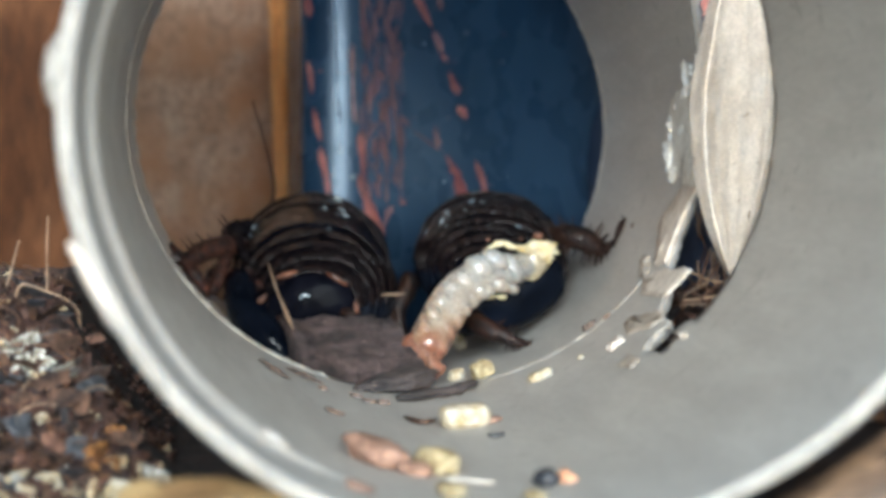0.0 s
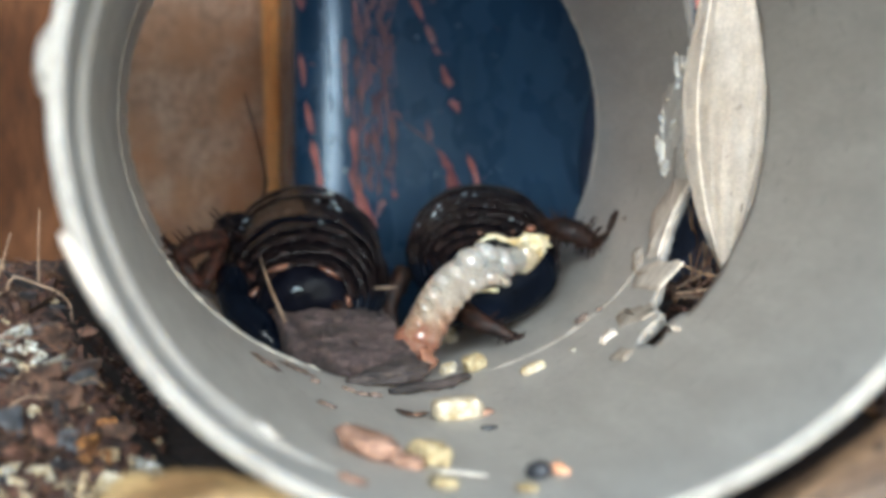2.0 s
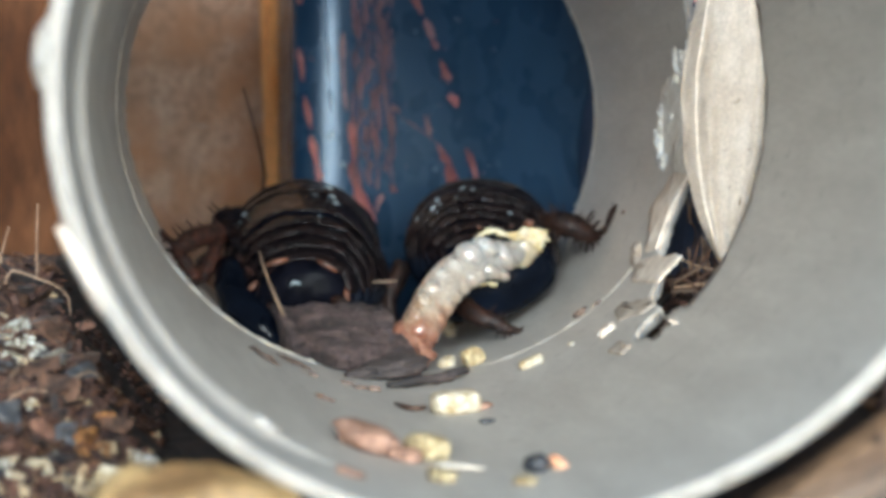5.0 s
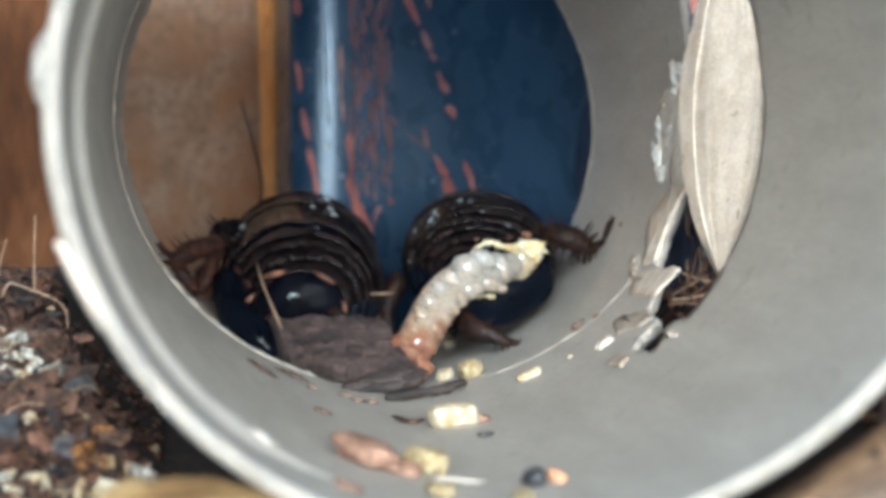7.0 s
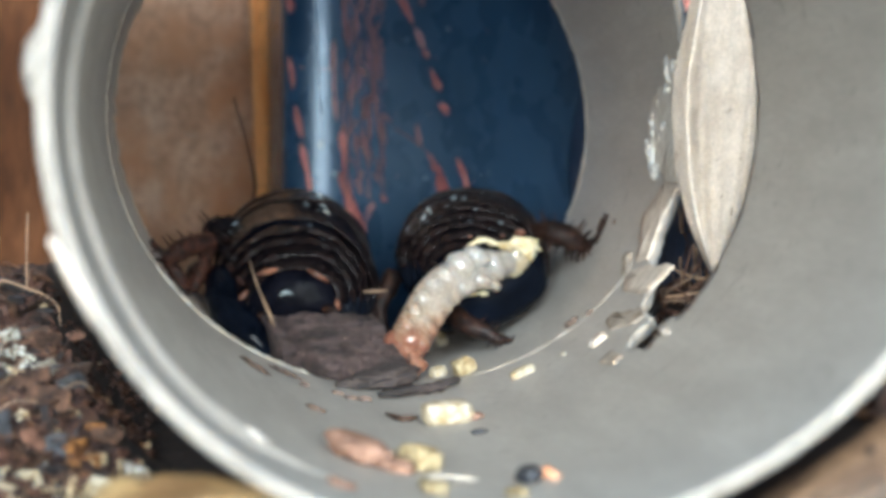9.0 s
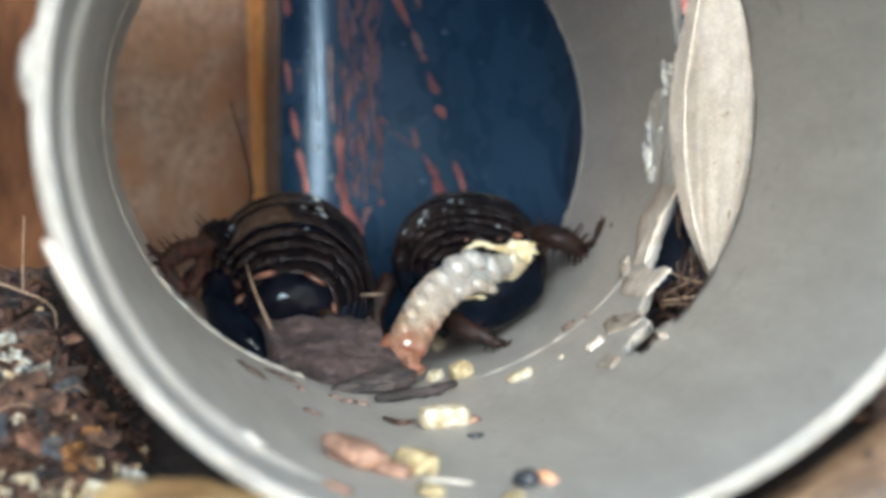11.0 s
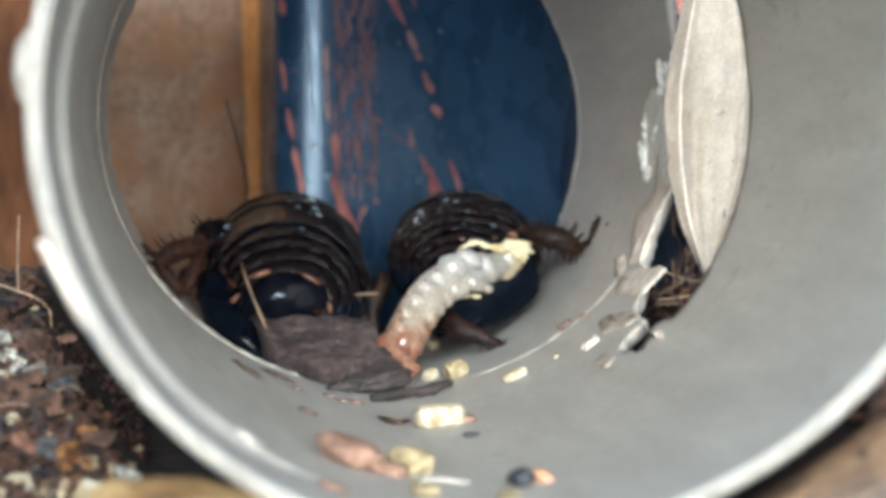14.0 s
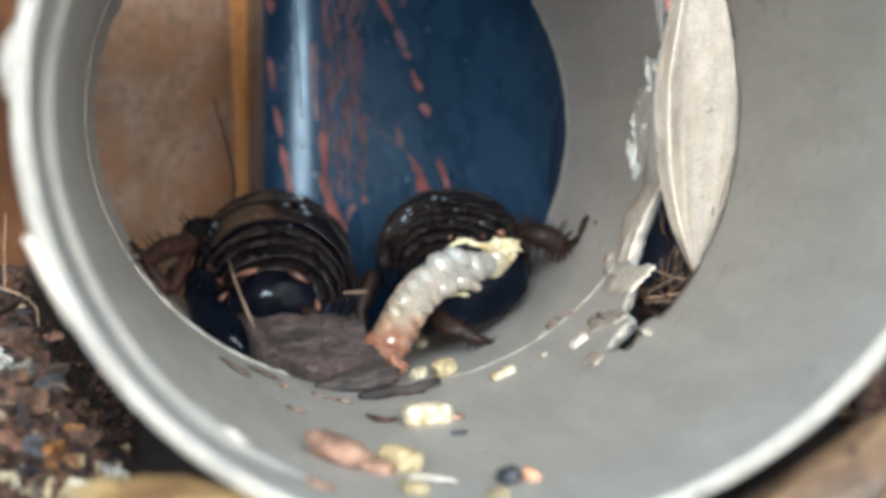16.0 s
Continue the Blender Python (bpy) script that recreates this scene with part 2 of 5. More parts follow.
# navy colour for the dark seen through the torn hole
HOLE_BACKING = mat("hole_backing", (0.035, 0.055, 0.105), (0.075, 0.090, 0.145), 3.0, 0.7, 1.0, 0.6, (1, 1, 0.4), 0.4, spec=0.2)
STRAW = mat("straw_wood", (0.13, 0.075, 0.028), (0.40, 0.28, 0.12), 3.0, 0.6, 0.6, 0.3, (0.5, 1, 1), 0.3, spots=(0.05, 0.028, 0.014), spot_size=1.4, spot_at=0.66)


# ---- builders ----
def mesh_of(name, bm, material, origin=(0, 0, 0), smooth=True):
    """A mesh of bm (mm from the axis), its own zero at origin (mm)."""
    o = Vector(origin)
    for v in bm.verts:
        v.co = (v.co - o) * MM
    for fc in bm.faces:
        fc.smooth = smooth
    me = bpy.data.meshes.new(name)
    bm.to_mesh(me)
    bm.free()
    me.materials.append(material)
    return me


def place(origin):
    return Vector((origin[0], origin[1], origin[2] + AXIS)) * MM


def thing(name, bm, material, origin, label, category, group="", kind="", smooth=True):
    ob = new(name, mesh_of(name, bm, material, origin, smooth))
    ob.location = place(origin)
    return tagged(ob, label, category, group, kind)


def base(name, origin, label, category, group="", kind=""):
    ob = new(name)
    ob.empty_display_size = 0.002
    ob.location = place(origin)
    return tagged(ob, label, category, group, kind)


def root_of(ob):
    p = Vector((0, 0, 0))
    while ob is not None:
        p += ob.location
        ob = ob.parent
    return p


def part(name, bm, material, parent, label="", smooth=True):
    """One mesh object under a thing or a part; bm is in mm from the axis."""
    at = root_of(parent) / MM - Vector((0, 0, AXIS))
    ob = new(name, mesh_of(name, bm, material, at, smooth))
    ob.parent = parent
    return tagged(ob, label)


def tube_along(bm, pts, radii, sides=10, squash=1.0):
    """A closed tapered tube along points."""
    rings = []
    pts = [Vector(p) for p in pts]
    for i, p in enumerate(pts):
        d = (pts[min(i + 1, len(pts) - 1)] - pts[max(i - 1, 0)]).normalized()
        side = d.cross(Vector((0, 0.12, 1))).normalized()
        up = side.cross(d)
        rings.append([bm.verts.new(p + side * math.cos(a) * radii[i] + up * math.sin(a) * radii[i] * squash)
                      for a in [2 * math.pi * k / sides for k in range(sides)]])
    for r0, r1 in zip(rings, rings[1:]):
        for k in range(sides):
            bm.faces.new((r0[k], r0[(k + 1) % sides], r1[(k + 1) % sides], r1[k]))
    bm.faces.new(rings[0][::-1])
    bm.faces.new(rings[-1])
    return bm


def spline(pts, n):
    """n points on a smooth curve through pts."""
    pts = [Vector(p) for p in pts]
    ext = [2 * pts[0] - pts[1], *pts, 2 * pts[-1] - pts[-2]]
    out = []
    for i in range(n):
        u = i / (n - 1) * (len(pts) - 1)
        k = min(int(u), len(pts) - 2)
        t = u - k
        a, b, c, d = ext[k:k + 4]
        out.append(0.5 * ((2 * b) + (c - a) * t + (2 * a - 5 * b + 4 * c - d) * t * t + (3 * b - a - 3 * c + d) * t ** 3))
    return out


def hull(bm, size, rng, n=14, centre=(0, 0, 0), turn=None):
    """A faceted chip: the hull of random points in a box of that size."""
    q = turn or Matrix()
    vs = []
    for _ in range(n):
        p = Vector([rng.uniform(-1, 1) for _ in range(3)])
        m = max(abs(c) for c in p)
        p = p / m * rng.uniform(0.75, 1)
        vs.append(bm.verts.new(q @ Vector([p[i] * size[i] / 2 for i in range(3)]) + Vector(centre)))
    got = bmesh.ops.convex_hull(bm, input=vs)
    inside = list({v for v in (*got["geom_interior"], *got["geom_unused"]) if isinstance(v, bmesh.types.BMVert)})
    bmesh.ops.delete(bm, geom=inside, context="VERTS")
    return bm


def ball(bm, centre, radii, turn=None, rough=0.0, seed=0, detail=3):
    """A rounded lump with three radii."""
    q = turn or Matrix()
    got = bmesh.ops.create_icosphere(bm, subdivisions=detail, radius=1)
    for v in got["verts"]:
        k = 1 + rough * (noise.noise(v.co * 2.0 + Vector((seed * 3.7, 0, 0))) + 0.35 * noise.noise(v.co * 6.0 + Vector((0, seed, 0))))
        v.co = q @ Vector([v.co[i] * radii[i] * k for i in range(3)]) + Vector(centre)
    return bm


def chunk(bm, centre, size, turn, square=0.45, rough=0.12, wedge=0.0, seed=0.0):
    """A block with rounded edges and worn, layered sides; wedge narrows one end."""
    got = bmesh.ops.create_icosphere(bm, subdivisions=4, radius=1)
    for v in got["verts"]:
        p = Vector([math.copysign(abs(c) ** square, c) for c in v.co])
        p.y *= 1 - wedge * (p.x + 1) / 2
        p += rough * (noise.noise_vector(p * 1.3 + Vector((seed, 0, 0))) + 0.45 * noise.noise_vector(p * Vector((3.0, 3.0, 7.0)).length * 0.5 + Vector((0, seed, 0))))
        v.co = turn @ Vector([p[i] * size[i] / 2 for i in range(3)]) + Vector(centre)
    return bm


# ---- the cardboard tube ----
TUBE_R, TUBE_T, TUBE_L = 22.0, 0.9, 104.5


def tube_r(a, y):
    """Inner radius: a little out of round, more so at the mouth, with the ridge of the spiral seam."""
    u = y / TUBE_L
    r = TUBE_R * (1 + (0.0269 * (1 - u) + 0.0045 * u) * math.cos(2 * a) + (0.0336 * (1 - u) - 0.0126 * u) * math.sin(2 * a))
    turn = math.degrees(a) % 360
    if 145 < turn < 250:
        fade = min(1.0, (turn - 145) / 20) * min(1.0, (250 - turn) / 20)
        seam = 13.6 - 0.07 * (turn - 180) + 1.2 * math.sin(turn * 0.16)
        r -= 0.55 * fade * math.exp(-((y - seam) / (0.55 if y < seam else 2.6)) ** 2)
        r -= 0.15 * fade * math.exp(-((y - seam - 7) / 1.0) ** 2)
    return r + 0.10 * noise.noise(Vector((math.cos(a) * 1.5, math.sin(a) * 1.5, y * 0.05)))


def on_tube(deg, y, lift=0.0):
    """A point of the inner wall, lifted inwards."""
    a = radians(deg)
    r = tube_r(a, y) - lift
    return Vector((r * math.cos(a), y, r * math.sin(a)))


HOLE = [(22.5, 61.3), (11.6, 64.2), (5, 65.5), (-3, 64.5), (-11, 64), (-14.4, 63.4), (-24, 63.9), (-31.4, 61.4), (-36, 56.0), (-41.4, 53),
        (-43.4, 45), (-40, 41.6), (-31.3, 41.9), (-21.2, 42.5), (-10.8, 43.7), (-0.9, 44.5), (8.9, 44.9), (18.8, 44.2), (30, 46), (32, 56)]
SLIT = [(-50.4, 45.6), (-47.2, 48.0), (-43.9, 47.6), (-45.0, 42.8), (-49.2, 41.6)]


def inside(poly, p):
    c = False
    for (x0, y0), (x1, y1) in zip(poly, poly[1:] + poly[:1]):
        if (y0 > p[1]) != (y1 > p[1]) and p[0] < (x1 - x0) * (p[1] - y0) / (y1 - y0) + x0:
            c = not c
    return c


def to_edge(poly, p):
    best = None
    for (x0, y0), (x1, y1) in zip(poly, poly[1:] + poly[:1]):
        dx, dy = x1 - x0, y1 - y0
        t = max(0, min(1, ((p[0] - x0) * dx + (p[1] - y0) * dy) / (dx * dx + dy * dy)))
        q = (x0 + t * dx, y0 + t * dy)
        d = (q[0] - p[0]) ** 2 + (q[1] - p[1]) ** 2
        if best is None or d < best[0]:
            best = (d, q)
    return best[1]


def wall_turn(deg, spin=0.0):
    return pose(0, 0, 0, 0, -(deg + 90), 0) @ pose(0, 0, 0, 0, 0, spin)


def build_tube():
    tube = base("cardboard_tube", (0, 50, -23.0), "grey cardboard roll tube with a torn hole, lying in soil", "cardboard tube")
    n, ys = 300, [0, 0.5, 1, 1.6, 2.3, 3.2, 4.2, 5.5, 7, 8.2] + [9.0 + 0.4 * i for i in range(26)]
    while ys[-1] < TUBE_L - 1.0:
        ys.append(ys[-1] + (0.9 if 38 < ys[-1] < 80 or ys[-1] < 30 else 1.8))
    ys.append(TUBE_L)
    bm = bmesh.new()
    degs = [360.0 * k / n - 180 for k in range(n)]
    grid = [[(d, y) for d in degs] for y in ys]
    keep = {}
    for j in range(len(ys) - 1):
        for k in range(n):
            d0, d1 = degs[k], degs[k] + 360.0 / n
            c = ((d0 + d1) / 2, (ys[j] + ys[j + 1]) / 2)
            if not inside(HOLE, c) and not inside(SLIT, c):
                keep[(j, k)] = True
    # corners on the torn border are drawn to the border
    moved = {}
    for j in range(1, len(ys) - 1):
        for k in range(n):
            near = [(j + dj, (k + dk) % n) in keep for dj in (-1, 0) for dk in (-1, 0)]
            if any(near) and not all(near):
                p = grid[j][k]
                poly = HOLE if p[0] > -43.6 and not (p[0] < -42.6 and p[1] < 47) else SLIT
                q = to_edge(poly, p)
                moved[(j, k)] = (q[0] + 0.5 * noise.noise(Vector((q[0], q[1], 1))), q[1] + 0.5 * noise.noise(Vector((q[0], q[1], 7))))
    verts = {}

    def vert(j, k, out):
        k %= n
        if (j, k, out) not in verts:
            d, y = moved.get((j, k), grid[j][k])
            if j == 0:
                y += 0.10 * noise.noise(Vector((d * 0.06, 3, 0))) + 0.10 * noise.noise(Vector((d * 0.4, 9, 0)))
            edge = 0.16 * math.exp(-(y / 0.4) ** 2)
            thick = 0.16 if (j, k) in moved else TUBE_T - edge
            verts[(j, k, out)] = bm.verts.new(on_tube(d, y, -thick if out else -edge))
        return verts[(j, k, out)]

    for (j, k) in keep:
        bm.faces.new((vert(j, k, 0), vert(j, k + 1, 0), vert(j + 1, k + 1, 0), vert(j + 1, k, 0)))
        bm.faces.new((vert(j, k, 1), vert(j + 1, k, 1), vert(j + 1, k + 1, 1), vert(j, k + 1, 1)))
        for (dj, dk, a, b) in ((-1, 0, (j, k), (j, k + 1)), (1, 0, (j + 1, k + 1), (j + 1, k)),
                               (0, -1, (j + 1, k), (j, k)), (0, 1, (j, k + 1), (j + 1, k + 1))):
            if (j + dj, (k + dk) % n) not in keep:
                fc = bm.faces.new((vert(*a, 1), vert(*b, 1), vert(*b, 0), vert(*a, 0)))
                fc.material_index = 1 if (dj and j in (0, len(ys) - 2)) else 2
    bmesh.ops.recalc_face_normals(bm, faces=bm.faces)
    body = part("tube_wall", bm, CARD, tube)
    body.data.materials.append(CARD_CUT)
    body.data.materials.append(TORN_DULL)

    # the cut end of the inner ply: a thin pale lip round the lower half
    def lip(d0, d1, y_of, wide, high):
        b = bmesh.new()
        rows, m = [], int(abs(d1 - d0) / 1.5)
        for i in range(m + 1):
            d = d0 + (d1 - d0) * i / m
            y = y_of(d) + 0.25 * noise.noise(Vector((d * 0.2, 0, 4)))
            h = high * (0.65 + 0.7 * noise.noise(Vector((d * 0.35, 5, 4))))
            rows.append([b.verts.new(on_tube(d, y + dy, dh)) for dy, dh in ((-wide, -0.05), (-wide * 0.3, h), (wide * 0.3, h), (wide * 0.5, -0.05))])
        for r0, r1 in zip(rows, rows[1:]):
            for q in range(3):
                b.faces.new((r0[q], r0[q + 1], r1[q + 1], r1[q]))
        return b

    ring_y = lambda d: 72.3 - 8.2 * math.cos(radians(d))
    part("inner_lip", lip(-146, -97, ring_y, 0.55, 0.32), PLY, tube, "pale cut edge of the inner ply")
    part("inner_lip", lip(-180, -147, ring_y, 0.8, 0.26), PLY, tube, "pale cut edge of the inner ply")
    part("inner_lip", lip(152, 180, ring_y, 0.8, 0.26), PLY, tube, "pale cut edge of the inner ply")
    part("inner_lip", lip(-72, -33, ring_y, 0.45, 0.16), PLY, tube, "pale cut edge of the inner ply")
    part("inner_lip", lip(-179.5, -147, lambda d: TUBE_L - 2.2, 3.5, 0.35), PLY, tube, "pale cut edge of the inner ply")
    part("inner_lip", lip(150, 180, lambda d: TUBE_L - 2.2, 3.5, 0.35), PLY, tube, "pale cut edge of the inner ply")
    part("inner_lip", lip(-24, 30, lambda d: TUBE_L - 0.6, 0.7, 0.18), PLY, tube, "pale cut edge of the inner ply")

    # torn paper standing off the wall round the hole
    def fray(poly, seed, lift=0.5):
        b = bmesh.new()
        cd, cy = sum(p[0] for p in poly) / len(poly), sum(p[1] for p in poly) / len(poly)
        fine = []
        for (d0, y0), (d1, y1) in zip(poly, poly[1:] + poly[:1]):
            for t in (0, 0.17, 0.34, 0.5, 0.67, 0.84):
                w = 0.75 if t else 0.2
                fine.append((d0 + (d1 - d0) * t + w * noise.noise(Vector((d0 + t * 7, y0, seed))), y0 + (y1 - y0) * t + w * noise.noise(Vector((d0, y0 + t * 7, seed + 9)))))
        layers = []
        for k, up in ((1.0, 0.04), (0.97, 0.14), (0.6, lift), (0.25, lift)):
            layers.append([b.verts.new(on_tube(cd + (d - cd) * k, cy + (y - cy) * k, up + 0.4 * lift * noise.noise(Vector((d * 0.5, y * 0.5, seed + k * 3))))) for d, y in fine])
        m = len(fine)
        for r0, r1 in zip(layers, layers[1:]):
            for i in range(m):
                b.faces.new((r0[i], r0[(i + 1) % m], r1[(i + 1) % m], r1[i]))
        b.faces.new(layers[-1])
        under = [b.verts.new(on_tube(d, y, -0.02)) for d, y in fine]
        for i in range(m):
            b.faces.new((under[i], under[(i + 1) % m], layers[0][(i + 1) % m], layers[0][i]))
        bmesh.ops.recalc_face_normals(b, faces=b.faces)
        return b

    for s, (poly, up) in enumerate((
            ([(15.7, 62.2), (10.5, 65.5), (6.3, 70.5), (3.3, 75.6), (-2.7, 76.8), (-7.5, 76.7), (-11.2, 73.9), (-12.8, 72.4), (-12.6, 69.7), (-14.4, 67.3), (-14.8, 62.9), (-12.5, 63.1), (-9.4, 65.0), (-3.1, 66.5), (0.3, 65.5)], 0.30),
            ([(-14.2, 67.5), (-16.5, 68.9), (-20.4, 71.2), (-22.6, 71.7), (-29.7, 66.9), (-32.1, 65.3), (-31.1, 62.0), (-25.5, 63.8), (-21.4, 64.2), (-18.4, 63.4), (-14.8, 62.5)], 0.16),
            ([(-35.9, 65.1), (-34.7, 66.1), (-31.9, 59.6), (-31.3, 53.0), (-33.5, 53.4), (-38.2, 54.6), (-39, 62.6)], 0.16),
            ([(-46.4, 59.1), (-44.2, 58.9), (-41.1, 51.7), (-42.6, 50), (-45.2, 51.3), (-48.2, 55.3)], 0.14),
            ([(-52.5, 56.3), (-49, 56.3), (-49.6, 54.3), (-53.1, 54.2)], 0.3),
            ([(-55.4, 47.4), (-52.3, 48.2), (-52.0, 44.8), (-54.8, 43.6)], 0.2),
            ([(-45.8, 42.1), (-43.9, 41.0), (-44.7, 39.6)], 0.3),
            ([(-31.4, 71.2), (-30, 69.2), (-32.8, 66), (-35.4, 64.6), (-35.1, 67.2)], 0.3))):
        part("torn_flap", fray(poly, s * 5.0, up), TORN_WHITE if s == 0 else TORN_DULL if s in (3, 5, 7) else TORN, tube, "whitish torn paper fibres")

    for d, y, r in ((12, 65, 0.3), (9.5, 66.4, 0.4), (7, 68.2, 0.45), (4, 70.5, 0.5), (1.5, 73.4, 0.5), (-1, 74.6, 0.55), (-3.4, 75.4, 0.5), (-5.5, 74.2, 0.45), (-7.8, 76.0, 0.5), (-10, 74.2, 0.5), (-11.6, 72.6, 0.45), (-12.4, 70.6, 0.35), (-6.4, 72.0, 0.35), (-2.2, 71.4, 0.35)):
        r *= 0.8 + 0.5 * math.sin(d * 7.3)
        b = ball(bmesh.new(), on_tube(d + 0.9 * math.sin(y * 5), y + 0.8 * math.sin(d * 4), 0.2), (0.7 * r, 2.4 * r, 1.4 * r), pose(0, 0, 0, 70 * math.sin(d * 3), 0, 0), 0.9, d, 4)
        part("torn_clump", b, TORN_WHITE, tube, "whitish clump of torn paper fibres")
    part("paper_nub", ball(bmesh.new(), on_tube(-126, 10, 0.05), (0.8, 1.2, 0.25), wall_turn(-126), 0.3, 5, 3), CARD, tube, "white nub of paper on the wall")
    # shreds that stand out from the mouth's edge
    b = bmesh.new()
    ball(b, (-23.45, 0.75, 0.6), (0.5, 0.9, 1.6), pose(0, 0, 0, 0, 6, 0), 0.3, 2, 4)
    part("torn_lump", b, CARD_CUT, tube, "white torn lump of paper on the outer rim")
    b = bmesh.new()
    tube_along(b, spline([(-20.55, 0.9, -11.5), (-21.55, 0.4, -9.8), (-22.2, 0, -8.6), (-22.85, -0.3, -7.4)], 10), [0.62, 0.6, 0.55, 0.5, 0.48, 0.45, 0.4, 0.36, 0.3, 0.18], 8, 0.6)
    part("torn_spike", b, TORN, tube, "pale spike of peeled paper")
    return tube


# ---- ground ----
def ground_z(x, y):
    """Soil heaped up on both sides of the tube, hollowed where the tube lies."""
    s = max(0.0, min(1.0, (y - 20) / 46.0))
    heap = -23.2 + 10.2 * s * s * (3 - 2 * s)
    if x > 0:
        s = max(0.0, min(1.0, (y + 16) / 46.0))
        heap = -21.0 + 6.0 * s * s * (3 - 2 * s)
    far = max(0.0, min(1.0, (math.hypot(x, y - 40) - 130) / 200.0))
    heap = heap * (1 - far) - 22 * far
    heap += 1.0 * noise.noise(Vector((x * 0.11, y * 0.11, 0))) + 0.7 * noise.noise(Vector((x * 0.35, y * 0.35, 3))) + 0.3 * noise.noise(Vector((x, y, 5)))
    w = (27.0 if x > 0 else 29.5) + 1.0 * noise.noise(Vector((y * 0.1, 2, 8)))
    if abs(x) < w:
        heap = min(heap, max(-23.35, -math.sqrt(w * w - x * x)))
    if y > 104 and abs(x) < 24:
        heap = max(heap, -22.2 + 0.5 * noise.noise(Vector((x * 0.5, y * 0.5, 3))))
    return heap


def build_ground():
    xs = [-260, -200, -150, -110, -85] + [-70 + 1.2 * i for i in range(118)] + [85, 110, 150, 200, 252]
    ys = [-184, -150, -110, -70] + [-50 + 1.2 * i for i in range(155)] + [150, 176]
    verts = [(x * MM, y * MM, (ground_z(x, y) + AXIS) * MM) for y in ys for x in xs]
    w = len(xs)
    faces = [(j * w + i, j * w + i + 1, (j + 1) * w + i + 1, (j + 1) * w + i) for j in range(len(ys) - 1) for i in range(w - 1)]
    me = bpy.data.meshes.new("ground")
    me.from_pydata(verts, [], faces)
    me.polygons.foreach_set("use_smooth", [True] * len(faces))
    me.materials.append(SOIL)
    tagged(new("ground", me), "dark brown coir soil heaped beside the tube", "soil", kind="structure")


def box(bm, lo, hi, bevel=0.3):
    got = bmesh.ops.create_cube(bm, size=1)
    for v in got["verts"]:
        v.co = Vector([lo[i] + (v.co[i] + 0.5) * (hi[i] - lo[i]) for i in range(3)])
    es = list({e for v in got["verts"] for e in v.link_edges})
    bmesh.ops.bevel(bm, geom=es, offset=bevel, segments=2, affect="EDGES")
    return bm


